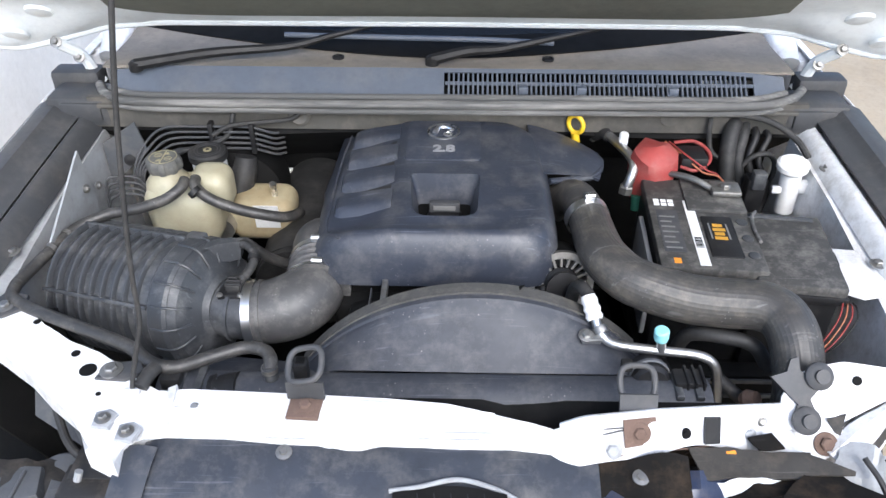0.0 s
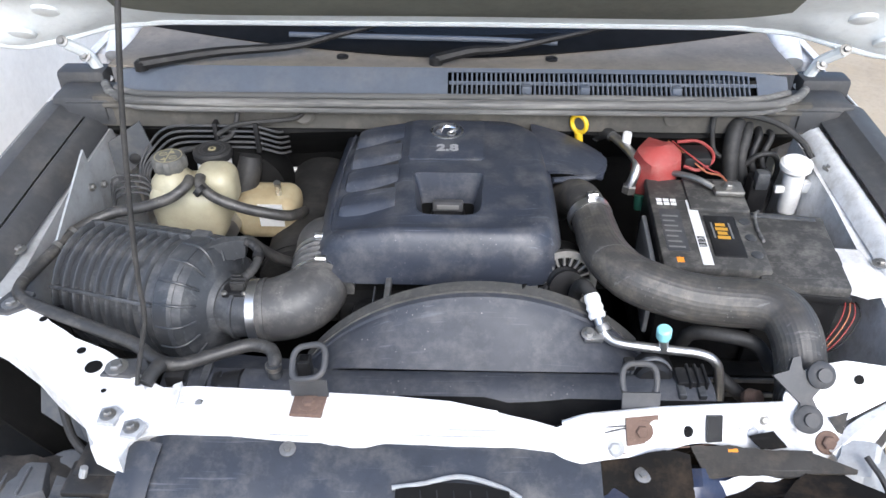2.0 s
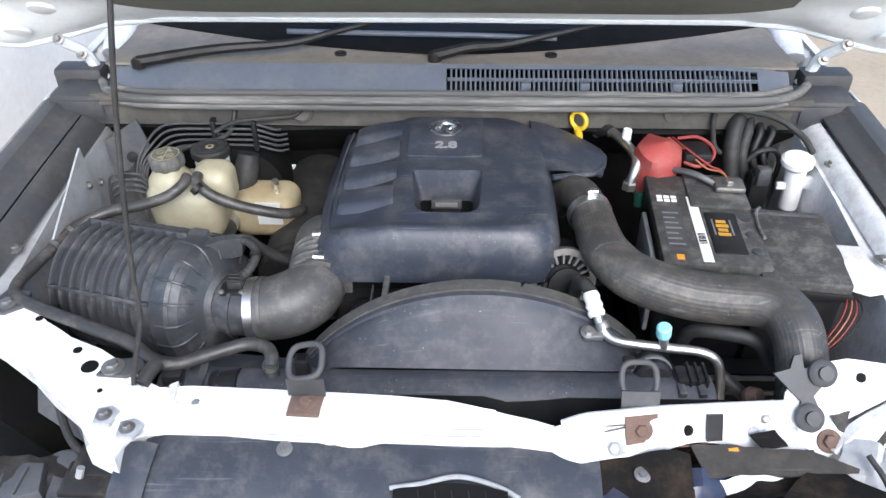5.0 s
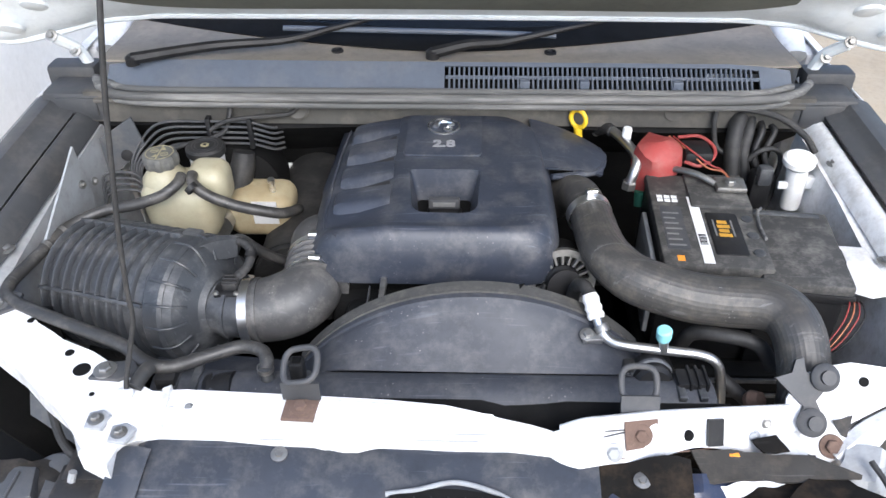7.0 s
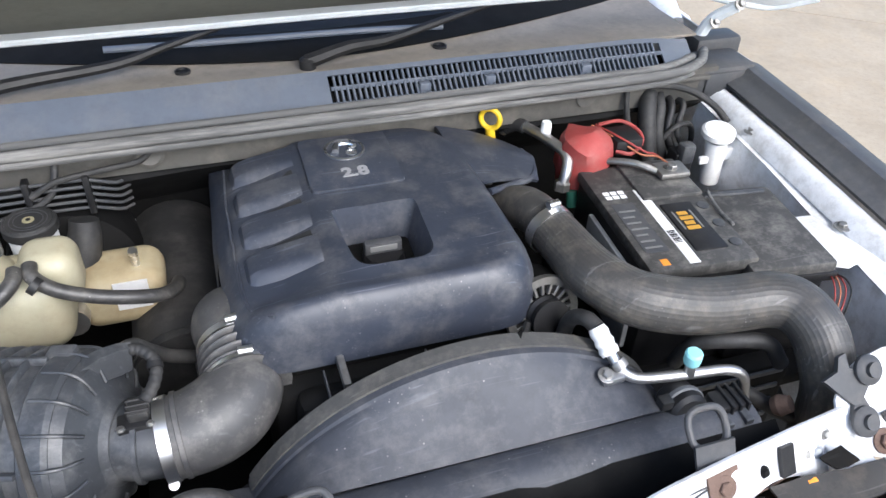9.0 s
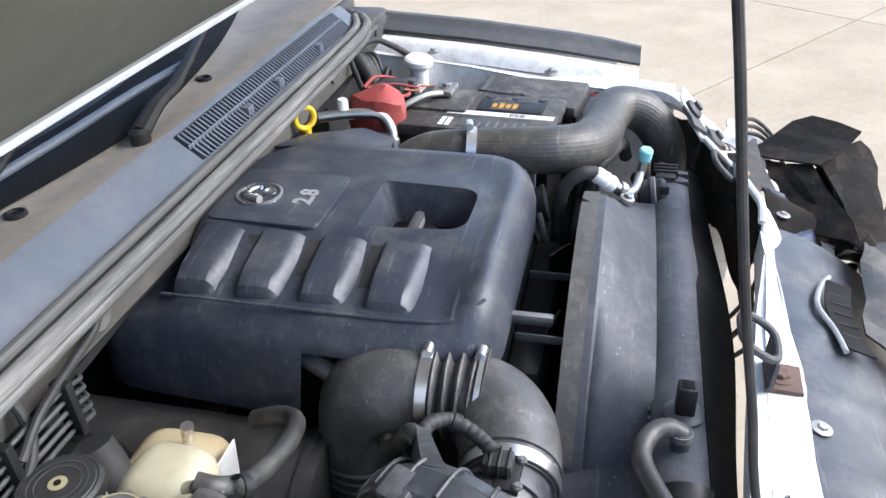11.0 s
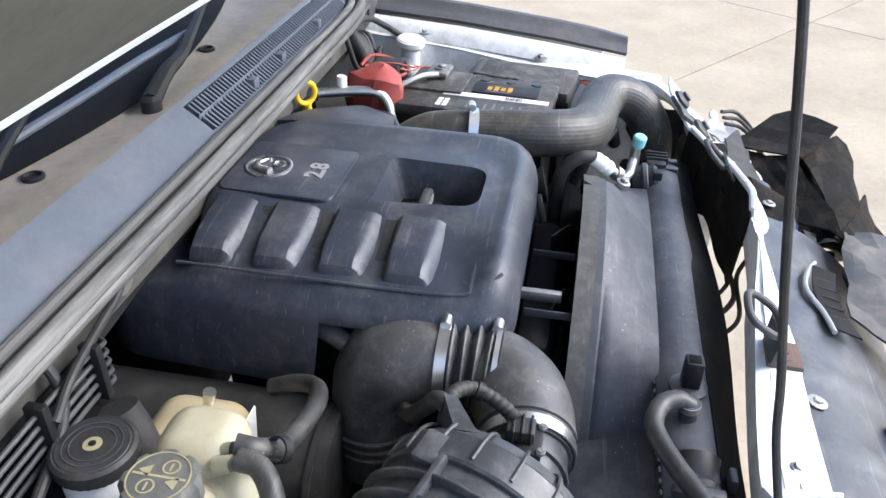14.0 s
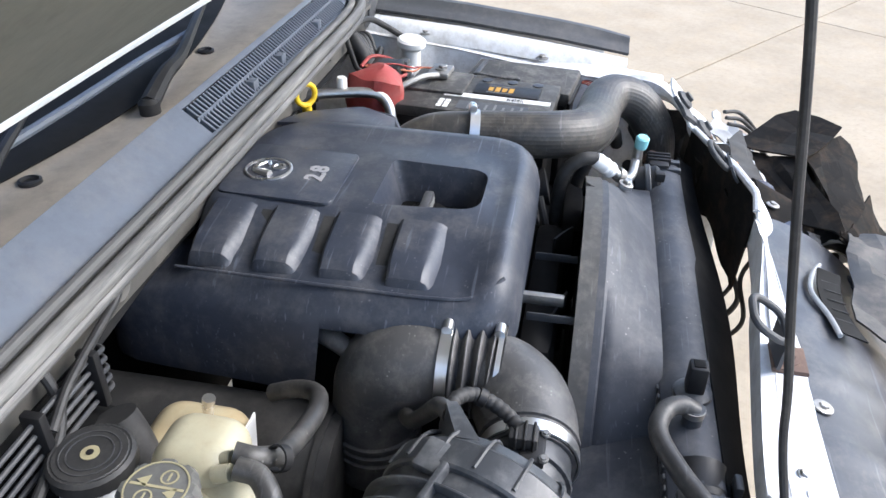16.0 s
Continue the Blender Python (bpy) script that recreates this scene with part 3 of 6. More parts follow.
# front cross member, bent on one side
outline = [(-0.74, 0.416), (-0.676, 0.399), (-0.60, 0.33), (-0.514, 0.292), (-0.469, 0.262), (-0.40, 0.208), (-0.387, 0.222), (-0.213, 0.213), (-0.066, 0.204), (0.015, 0.195), (0.095, 0.178), (0.17, 0.165), (0.205, 0.15), (0.205, 0.132), (0.17, 0.132),
           (0.10, 0.142), (0.017, 0.142), (-0.085, 0.144), (-0.105, 0.132), (-0.122, 0.132), (-0.145, 0.142), (-0.212, 0.143), (-0.291, 0.149), (-0.385, 0.149), (-0.40, 0.142), (-0.421, 0.12), (-0.418, 0.085), (-0.466, 0.108), (-0.494, 0.16), (-0.56, 0.208), (-0.607, 0.25), (-0.68, 0.30), (-0.74, 0.33)]


def bend(bm):
    """The rear edge of the cross member is pushed up towards its torn half."""
    for v in bm.verts:
        x, y, z = v.co
        back = min(1, max(0, (y - 0.135) / 0.06)) * float(np.interp(x, [-0.38, -0.3, 0.05, 0.16, 0.24], [0, 0.003, 0.032, 0.026, 0.012]))
        droop = 0.42 * min(0, y - 0.19) * min(1, max(0, (x + 0.41) / 0.03))
        v.co.z += droop + (back if z > 0.99 else 0)
        v.co.y -= back * 0.72
    return bm


def strips(pts):
    """The outline with more points along its long edges."""
    out = []
    for a, b in zip(pts, pts[1:] + pts[:1]):
        n = max(1, int(math.dist(a, b) / 0.03))
        out += [(a[0] + (b[0] - a[0]) * k / n, a[1] + (b[1] - a[1]) * k / n) for k in range(n)]
    return out


member = part("cross_member", bend(slab(strips(outline), 0.962, 0.998, 0.006)), M_WHITE, truck, "white steel radiator cross member, scratched and bent")


def tipped(x, w, n=0.0):
    """The far half of the member, tipped forward by the crash: x along, w down its face, n out of it."""
    k = [0.16, 0.2, 0.3, 0.4, 0.5]
    y, z = float(np.interp(x, k, [0.155, 0.155, 0.174, 0.196, 0.215])), float(np.interp(x, k, [1.0, 1.02, 1.015, 1.0, 0.987]))
    return (x, y - 0.55 * w - 0.83 * n, z - 0.83 * w + 0.55 * n)


part("member_face", sheet(lambda u, v: tipped(0.16 + 0.34 * u, (0.06 + 0.012 * math.sin(8 * u) * (u > 0.3)) * v, 0.004 * math.sin(19 * u) * math.sin(3 * v)), 30, 8, 0.004), M_WHITE, member, "white bent face of the member")
# rear face of the white member, its shade painted as near-black
part("member_back", sheet(lambda u, v: (tipped(0.16 + 0.34 * u, 0)[0], tipped(0.16 + 0.34 * u, 0)[1] + 0.004 + 0.006 * v, tipped(0.16 + 0.34 * u, 0)[2] - 0.002 - 0.13 * v - 0.02 * math.sin(9 * u) * v), 20, 8, 0.003), M_BENT, member, "torn back of the member, shade put into its near-black colour")
part("member_edge", tube([tipped(0.17 + 0.33 * k / 12, -0.001, 0.002) for k in range(13)], 0.006, 8, 3), M_WHITE, member)


def corner(x, y, n=0.0):
    """The crushed corner plate, which leans forward."""
    return (x, y - 0.74 * n, 1.0 + 1.1 * (y - 0.225) + 0.67 * n)


plate_pts = [(0.482, 0.19), (0.488, 0.203), (0.493, 0.224), (0.51, 0.243), (0.542, 0.253), (0.583, 0.258), (0.655, 0.252), (0.66, 0.228), (0.58, 0.201), (0.57, 0.172), (0.55, 0.165), (0.515, 0.174), (0.491, 0.181)]
bm = bmesh.new()
ring_faces(bm, [[corner(x, y, -0.004) for x, y in plate_pts], [corner(x, y, 0.0) for x, y in plate_pts]])
part("member_corner", bm, M_WHITE, member, "white crushed corner plate")
part("member_rib", bend(slab(strips([(-0.37, 0.165), (0.08, 0.16), (0.08, 0.182), (-0.1, 0.196), (-0.37, 0.2)]), 0.994, 1.001, 0.002)), M_WHITE, member)
for hx, hy, rx in ((-0.238, 0.175, 0.007), (-0.518, 0.255, 0.013), (-0.55, 0.289, 0.007), (-0.363, 0.174, 0.011), (-0.64, 0.359, 0.006), (-0.485, 0.208, 0.004)):
    part("hole_plug", bend(lathe([(rx, 0), (rx, 0.0012), (rx * 0.8, 0.0014)], (hx, hy, 1.0035 if -0.37 < hx < 0.1 else 0.9975), (0, 0, 1), 20)), M_DARK if rx != 0.011 else M_APRON, member)
for x, w, r in ((0.345, 0.03, 0.007), (0.42, 0.032, 0.008), (0.44, 0.036, 0.010), (0.46, 0.018, 0.007), (0.24, 0.045, 0.012)):
    part("bolt", bolt(tipped(x, w, 0.001), (0, -0.83, 0.55), r * 0.75, 0.006, 1.5), M_DARK if x == 0.345 else M_APRON if r > 0.0085 else M_STEEL, member)
part("bolt", bend(bolt((-0.339, 0.182, 1.001), (0, 0, 1), 0.006, 0.005, 1.4)), M_STEEL, member)
part("hole_plug", lathe([(0.007, 0), (0.007, 0.001)], corner(0.60, 0.24, 0.001), (0, -0.74, 0.67), 16), M_DARK, member)
for hx, hy in ((-0.459, 0.159), (-0.419, 0.137)):
    b = part("bolt_plate", slab([(hx - 0.012, hy - 0.014), (hx + 0.012, hy - 0.016), (hx + 0.019, hy + 0.008), (hx + 0.004, hy + 0.018), (hx - 0.014, hy + 0.012)], 0.997, 1.003, 0.002), M_APRON, member)
    part("bolt", bolt((hx, hy, 1.002), (0, 0, 1), 0.0065, 0.007), M_STEEL, b)
for x0, x1, y0, w in ((-0.36, -0.29, 0.153, 0.0016), (-0.13, 0.0, 0.166, 0.0012), (-0.10, 0.06, 0.150, 0.001), (-0.235, -0.155, 0.148, 0.0014), (0.0, 0.1, 0.158, 0.001)):
    part("scratch", bend(slab(strips([(x0, y0), (x1, y0), (x1, y0 + w), (x0, y0 + w)]), 0.9965, 0.9988 if y0 < 0.16 else 1.0018, 0)), M_APRON, member)
for x0, x1, w in ((0.19, 0.26, 0.02), (0.22, 0.33, 0.014), (0.30, 0.40, 0.05), (0.40, 0.47, 0.048), (0.20, 0.30, 0.052)):
    part("scratch", tube([tipped(x0, w, 0.0015), tipped((x0 + x1) / 2, w + 0.002, 0.0015), tipped(x1, w - 0.002, 0.0015)], 0.0014, 6, 3), M_RUST if w > 0.045 else M_FENDER, member)
part("weld_step", slab([(-0.385, 0.215), (-0.37, 0.148), (-0.366, 0.148), (-0.374, 0.222)], 0.9965, 1.006, 0.001), M_WHITE, member)
part("small_clip", ring_faces(bmesh.new(), [[tipped(0.372, 0.008, n), tipped(0.395, 0.008, n), tipped(0.395, 0.045, n), tipped(0.372, 0.045, n)] for n in (0, 0.01)]), M_PLASTIC, member)
part("radiator_support", box((-0.43, 0.13, 0.45), (-0.38, 0.19, 0.965), 0.006), M_WHITE, truck)
part("radiator_support", box((0.46, 0.14, 0.45), (0.51, 0.2, 0.965), 0.006), M_WHITE, truck)

# bracket rings for the grille
for bx, by, bz in ((-0.181, 0.175, 1.0115), (0.277, 0.158, 1.006)):
    br = thing("grille_bracket", (bx, by, bz), "dark steel ring bracket with rusty foot on the cross member", "bracket", "grille brackets")
    tilted = bx > 0
    if tilted:
        part("foot", ring_faces(bmesh.new(), [[tipped(bx - 0.024, 0.0, n), tipped(bx + 0.022, 0.0, n), tipped(bx + 0.026, 0.04, n), tipped(bx - 0.02, 0.043, n)] for n in (-0.001, 0.006)]), M_RUST, br, "rusted foot plate")
        part("bolt", bolt(tipped(bx, 0.024, 0.005), (0, -0.83, 0.55), 0.009, 0.006), M_RUST, br)
    else:
        part("foot", slab([(bx - 0.024, by - 0.02), (bx + 0.02, by - 0.022), (bx + 0.024, by + 0.016), (bx - 0.022, by + 0.018)], bz, bz + 0.006, 0.002), M_RUST, br, "rusted foot plate")
        part("bolt", bolt((bx, by, bz + 0.005), (0, 0, 1), 0.009, 0.006), M_RUST, br)
    part("neck", sheet(lambda u, v: (bx - 0.026 + 0.052 * u, by + 0.012 + (-0.002 if bx < 0 else 0.016) * v, bz + 0.006 + (0.034 if bx < 0 else 0.026) * v ** 1.3), 6, 6, 0.004), M_FENDER, br)
    ring = []
    for k in range(33):
        a = 2 * math.pi * k / 32
        ex, ey = math.copysign(abs(math.cos(a)) ** 0.6, math.cos(a)) * 0.024, math.copysign(abs(math.sin(a)) ** 0.7, math.sin(a)) * 0.0225
        ring.append((bx + ex * 0.97, by + 0.030 + ey * 0.9, bz + 0.055 + ey * 0.55 + ex * 0.2) if bx < 0 else (bx + ex, by + 0.047 + ey * 0.72, bz + 0.037 + ey * 0.72))
    part("ring", tube(ring, 0.0045, 10, smooth_path=False), M_FENDER, br)

# grey front panel and what is left of the grille
part("lamp_bracket", sheet(lambda u, v: (-0.424 + 0.045 * u - 0.02 * v, 0.128 - 0.2 * v, 0.978 - 0.045 * v - 0.09 * v * v + 0.006 * math.sin(3 * u)), 6, 10, 0.005), M_GREYP, truck, "black plastic lamp bracket edge")
panel = part("front_panel", sheet(lambda u, v: (-0.40 + 0.62 * u, 0.150 - 0.21 * v, 0.972 - 0.03 * v - 0.10 * v * v + 0.006 * math.sin(14 * u) * v + 0.003 * max(0, math.sin(31 * u + 1.2)) ** 3 * min(1, 4 * v)), 60, 14, 0.004), M_GREYP, truck, "blue-grey plastic air guide panel")
part("front_panel", sheet(lambda u, v: (0.20 + 0.14 * u, 0.132 - 0.1 * v, 0.972 - 0.05 * v - 0.012 * math.sin(6 * u)), 8, 8, 0.004), M_BENT, truck)
for p in ((-0.207, 0.130, 0.973), (0.275, 0.105, 0.965)):
    part("bolt", bolt(p, (0, -0.2, 1), 0.006, 0.004, 1.9), M_STEEL, panel)
for k in range(6):
    part("mesh_bar", tube([(-0.045 + 0.022 * k, 0.074, 0.966), (-0.042 + 0.022 * k, 0.048, 0.958)], 0.001, 6, 2), M_PLASTIC, panel)
part("panel_slot", sheet(lambda u, v: (-0.055 + 0.15 * u, 0.073 - 0.034 * v + 0.012 * math.sin(math.pi * u), 0.9665 - 0.011 * v), 16, 3, 0.002), M_DARK, panel)
part("panel_slot_trim", tube([(-0.06, 0.076, 0.966), (-0.02, 0.082, 0.9675), (0.03, 0.094, 0.9685), (0.08, 0.082, 0.966), (0.11, 0.066, 0.963)], 0.0035, 8), M_APRON, panel, "bent bright trim strip")

# prop rod
rod = thing("prop_rod", (-0.435, 0.21, 1.0), "thin black steel bonnet prop rod standing on the cross member", "prop rod")
part("rod", tube([(-0.436, 0.212, 1.002), (-0.434, 0.219, 1.02), (-0.424, 0.230, 1.06), (-0.411, 0.241, 1.11), (-0.410, 0.251, 1.166), (-0.406, 0.268, 1.247), (-0.399, 0.282, 1.324), (-0.391, 0.294, 1.397), (-0.382, 0.306, 1.465), (-0.36, 0.336, 1.62), (-0.34, 0.36, 1.775)], 0.0037, 10), M_RUBBER, rod)
part("clip", tube([(-0.425, 0.215, 1.006), (-0.418, 0.235, 1.012), (-0.412, 0.25, 1.012)], 0.011, 12), M_RUBBER, rod, "black rubber rod grommet")
part("pivot", box((-0.45, 0.197, 0.998), (-0.424, 0.213, 1.007), 0.003), M_WHITE, rod)

# ---------- engine cover ----------
cover = thing("engine_cover", (0, 0.68, 0.9), "dusty dark blue-black plastic engine cover with an oil filler recess", "engine cover")


def round_poly(pts, r, n=8):
    out = []
    k = len(pts)
    for i in range(k):
        a, b, c = Vector(pts[i - 1]), Vector(pts[i]), Vector(pts[(i + 1) % k])
        rr = min(r[i] if isinstance(r, (list, tuple)) else r, (a - b).length / 2.05, (c - b).length / 2.05)
        p, q = b + (a - b).normalized() * rr, b + (c - b).normalized() * rr
        for j in range(n + 1):
            u = j / n
            out.append(p * (1 - u) ** 2 + b * 2 * u * (1 - u) + q * u * u)
    return out


def resample(loop, cx, cy, n):
    """The loop cut by n rays from (cx, cy)."""
    out = []
    for k in range(n):
        a = 2 * math.pi * k / n
        d = Vector((math.cos(a), math.sin(a)))
        best = None
        for i in range(len(loop)):
            p, q = loop[i - 1], loop[i]
            e = q - p
            den = d.x * e.y - d.y * e.x
            if abs(den) < 1e-9:
                continue
            w = Vector((p.x - cx, p.y - cy))
            t, s = (w.x * e.y - w.y * e.x) / den, (w.x * d.y - w.y * d.x) / den
            if t > 0 and -1e-6 <= s <= 1 + 1e-6 and (best is None or t > best):
                best = t
        out.append(Vector((cx + d.x * best, cy + d.y * best)))
    return out


N, CX, CY = 144, 0.005, 0.62
top_loop = round_poly([(-0.195, 0.505), (0.175, 0.505), (0.178, 0.70), (0.175, 0.85), (0.125, 0.897), (-0.085, 0.897), (-0.155, 0.83), (-0.195, 0.70)], [0.06, 0.06, 0.1, 0.05, 0.03, 0.03, 0.05, 0.1])
out_loop = round_poly([(-0.222, 0.477), (0.203, 0.477), (0.205, 0.70), (0.20, 0.87), (0.14, 0.915), (-0.10, 0.915), (-0.215, 0.90), (-0.232, 0.70)], [0.07, 0.07, 0.1, 0.05, 0.03, 0.04, 0.03, 0.1])
pocket = round_poly([(-0.05, 0.545), (0.06, 0.545), (0.068, 0.685), (-0.062, 0.685)], [0.03, 0.03, 0.012, 0.012])
pocket_in = round_poly([(-0.036, 0.56), (0.044, 0.56), (0.05, 0.665), (-0.046, 0.665)], [0.026, 0.026, 0.012, 0.012])
tl, ol, pl, pi = (resample(q, CX, CY, N) for q in (top_loop, out_loop, pocket, pocket_in))


def skirt(p):
    """Lower edge of the cover round its outline."""
    x, y = p
    if x < -0.17 and y > 0.71:
        return 0.91
    if x < -0.17 and y > 0.5:
        return 1.008
    if y < 0.515:
        return 0.986
    return 0.98


def back(p):
    """The rear of the skirt leans back under the cowl."""
    return p.y if p.y < 0.8 else 0.8 + (p.y - 0.8) * 1.95


def fall(x, y):
    """The pad side of the cover lies lower than its middle."""
    return -0.03 * min(1, max(0, (-0.085 - x) / 0.09)) * min(1, max(0, (y - 0.49) / 0.05))


rings = [[(p.x * (1.04 if p.y > 0.71 else 1), back(p), skirt(p) - (0.03 if p.y > 0.85 and p.x > -0.17 else 0)) for p in ol]]
rings.append([(p.x * (1.02 if p.x < -0.17 and p.y > 0.71 else 0.995), back(p) if p.x < -0.12 else p.y, max(1.012 if p.x < -0.17 else 1.03, skirt(p) + 0.012)) for p in ol])
for w, z in ((0.15, 1.050), (0.4, 1.068), (0.7, 1.079), (1.0, 1.085)):
    rings.append([((o.x * (1 - w) + t.x * w), (o.y * (1 - w) + t.y * w), z + fall(t.x, t.y) * (0.75 + 0.25 * w)) for o, t in zip(ol, tl)])
for w in (0.12, 0.35, 0.6, 0.85):
    rings.append([((t.x * (1 - w) + p.x * w), (t.y * (1 - w) + p.y * w), 1.085 - 0.003 * (w in (0.35, 0.6)) + fall(t.x * (1 - w) + p.x * w, t.y * (1 - w) + p.y * w)) for t, p in zip(tl, pl)])
rings.append([(p.x, p.y, 1.086) for p in pl])
rings.append([(p.x * 0.97, p.y * 0.985 + 0.0092, 1.08) for p in pl])
rings.append([(p.x, p.y, 1.03 - 0.008 * (p.y - 0.56) / 0.1) for p in pi])
rings.append([(CX + (p.x - CX) * 0.6, CY + (p.y - CY) * 0.6, 1.024) for p in pi])
shell = part("shell", ring_faces(bmesh.new(), rings, True, (False, True)), M_COVER, cover, smooth=48)
part("wing", sheet(lambda u, v: (0.17 + (0.145 - 0.03 * abs(v - 0.45)) * u, 0.90 - 0.19 * v - 0.055 * u * (1 - v) + 0.03 * u * v, 1.078 - 0.03 * u * u - 0.014 * abs(v - 0.4)), 12, 12, 0.006), M_COVER, cover, "side wing of the cover")
part("wing_lip", tube([(0.2, 0.705, 1.06), (0.235, 0.72, 1.055), (0.29, 0.745, 1.048), (0.31, 0.79, 1.046), (0.305, 0.83, 1.048)], 0.006, 8), M_COVER, cover)
plate_loop = round_poly([(-0.077, 0.735), (0.07, 0.735), (0.074, 0.893), (-0.074, 0.893)], 0.012, 4)
plate = part("badge_plate", slab([tuple(p) for p in plate_loop], 1.083, 1.0875, 0.002), M_COVER, cover, "raised badge plate")
part("badge_rim", lathe([(0.033, 0), (0.033, 0.002), (0.031, 0.003), (0.029, 0.002), (0.029, 0)], (-0.003, 0.846, 1.0873), (0, 0, 1), 40), M_CHROME, plate, "round silver badge, plain shapes")
badge = bmesh.new()
lathe([(0.029, 0), (0.029, 0.0008)], (-0.003, 0.846, 1.0873), (0, 0, 1), 40, badge)
part("badge_face", badge, M_COVER, plate)
part("badge_emblem", tube([(-0.02, 0.838, 1.0892), (-0.012, 0.86, 1.0892), (0.004, 0.862, 1.0892), (0.016, 0.852, 1.0892), (0.004, 0.846, 1.0892)], lambda u: 0.006 - 0.004 * u, 8), M_CHROME, plate)
part("badge_emblem", lathe([(0.0095, 0), (0.0095, 0.0015), (0.006, 0.0022), (0.005, 0.0008)], (0.006, 0.834, 1.088), (0, 0, 1), 20), M_CHROME, plate)
part("engine_number", writing("2.8", 0.035, pose(-0.001, 0.776, 1.0878)), M_SILVER, plate, "silver figures 2.8")
# four scooped pads
for i in range(4):
    y1 = 0.885 - 0.0825 * i
    bmq = bmesh.new()
    prof = [(0.0, -1.0), (0.0, 0.7), (0.004, 0.95), (0.012, 1.0), (0.038, 1.0), (0.046, 0.97), (0.052, 0.8), (0.058, 0.45), (0.064, 0.05), (0.066, -1.0)]
    ringsq = []
    for x, lo, hi in ((-0.09, 1.076, 1.0865), (-0.12, 1.066, 1.082), (-0.155, 1.054, 1.0755), (-0.174, 1.048, 1.071), (-0.183, 1.045, 1.065), (-0.188, 1.043, 1.054), (-0.19, 1.041, 1.044)):
        ringsq.append([(x - 0.007 * i * (x < -0.16) * 0.3, y1 - d * (1.0 if x > -0.17 else 0.92) - (0 if x > -0.17 else 0.003), lo + (hi - lo) * h if h > 0 else lo - 0.01) for d, h in prof])
    ring_faces(bmq, ringsq)
    part("scooped_pad", bmq, M_COVER, cover, smooth=24)
    if i < 3:
        # thin dark strip in the gap between neighbouring pads
        part("scoop_strip", sheet(lambda u, v: (-0.095 - 0.085 * u, y1 - 0.066 - 0.014 * v, 1.0835 + fall(-0.095 - 0.085 * u, 0.7)), 6, 2, 0.003), M_RUBBER, cover)
for y0 in (0.52, 0.58, 0.65, 0.74):
    part("shallow_step", box((0.118, y0, 1.07), (0.16, y0 + 0.03, 1.0805), 0.001), M_COVER, cover)
part("crease", tube([(-0.196, 0.895, 1.048), (-0.202, 0.80, 1.052), (-0.204, 0.70, 1.053), (-0.203, 0.58, 1.053), (-0.195, 0.53, 1.055), (-0.17, 0.497, 1.07)], 0.0022, 8), M_COVER, cover)
cap = part("oil_cap", lathe([(0.031, 0), (0.0315, 0.012), (0.028, 0.018), (0.01, 0.019)], (0.003, 0.622, 1.026), (0, 0, 1), 36, teeth=12, depth=0.0015), M_PLASTIC, cover, "black ribbed oil filler cap")
part("cap_grip", box((-0.025, 0.618, 1.040), (0.031, 0.632, 1.063), 0.004), M_FENDER, cap)
part("cap_print", box((-0.017, 0.6165, 1.049), (0.023, 0.6185, 1.058), 0.0005, seg=1), M_PRINT, cap)

# engine block below
block = thing("engine_block", (0, 0.68, 0.5), "dark grimy engine block below the cover", "engine")
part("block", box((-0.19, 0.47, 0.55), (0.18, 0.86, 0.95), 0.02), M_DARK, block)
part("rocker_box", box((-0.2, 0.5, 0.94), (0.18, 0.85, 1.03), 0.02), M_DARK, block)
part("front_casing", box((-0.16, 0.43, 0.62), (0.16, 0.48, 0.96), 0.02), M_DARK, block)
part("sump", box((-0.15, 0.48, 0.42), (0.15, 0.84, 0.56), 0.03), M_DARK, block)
part("heat_shield", tube([(-0.29, 0.67, 0.825), (-0.292, 0.80, 0.828), (-0.295, 1.03, 0.83)], 0.09, 28, 6), M_RUBBER, block, "dark grey cylindrical heat shield")
part("shield_band", lathe([(0.09, -0.004), (0.093, -0.004), (0.093, 0.004), (0.09, 0.004)], (-0.291, 0.685, 0.8255), (0, 1, 0), 32, ring=True), M_RUBBER, block)
part("bracket_plate", box((-0.10, 0.425, 0.985), (-0.09, 0.5, 1.0), 0.002), M_STEEL, block)
for xx in (-0.12, 0.02):
    part("stay", box((xx, 0.41, 0.975), (xx + 0.0025, 0.47, 0.987), 0.001), M_FENDER, block)

# ---------- radiator and fan shroud ----------
rad = thing("radiator", (0, 0.27, 0.45), "black radiator top tank with core behind the cross member", "radiator")
tank_prof = [(0.236, 0.93), (0.238, 0.952), (0.25, 0.964), (0.27, 0.968), (0.29, 0.964), (0.303, 0.952), (0.306, 0.93), (0.30, 0.91), (0.24, 0.91)]
part("top_tank", ring_faces(bmesh.new(), [[(x, y, z + dz) for y, z in tank_prof] for x, dz in ((-0.43, -0.012), (-0.425, 0), (-0.2, 0), (0.1, 0.003), (0.36, 0.002), (0.41, 0), (0.415, -0.012))]), M_SHROUD, rad, "dusty black plastic top tank")
core = part("core", box((-0.41, 0.255, 0.46), (0.40, 0.29, 0.912), 0.004), M_DARK, rad)
fins = bmesh.new()
for i in range(44):
    box((-0.405, 0.2505, 0.47 + 0.01 * i), (0.395, 0.256, 0.474 + 0.01 * i), 0, fins)
tagged(part("fin", fins, M_ALU, core), kind="stuff")
plug = part("plug", box((-0.215, 0.259, 0.964), (-0.194, 0.280, 1.010), 0.003), M_PLASTIC, rad, "black rectangular sensor plug")
part("plug_socket", box((-0.211, 0.263, 1.006), (-0.198, 0.276, 1.0112), 0.001), M_DARK, plug)
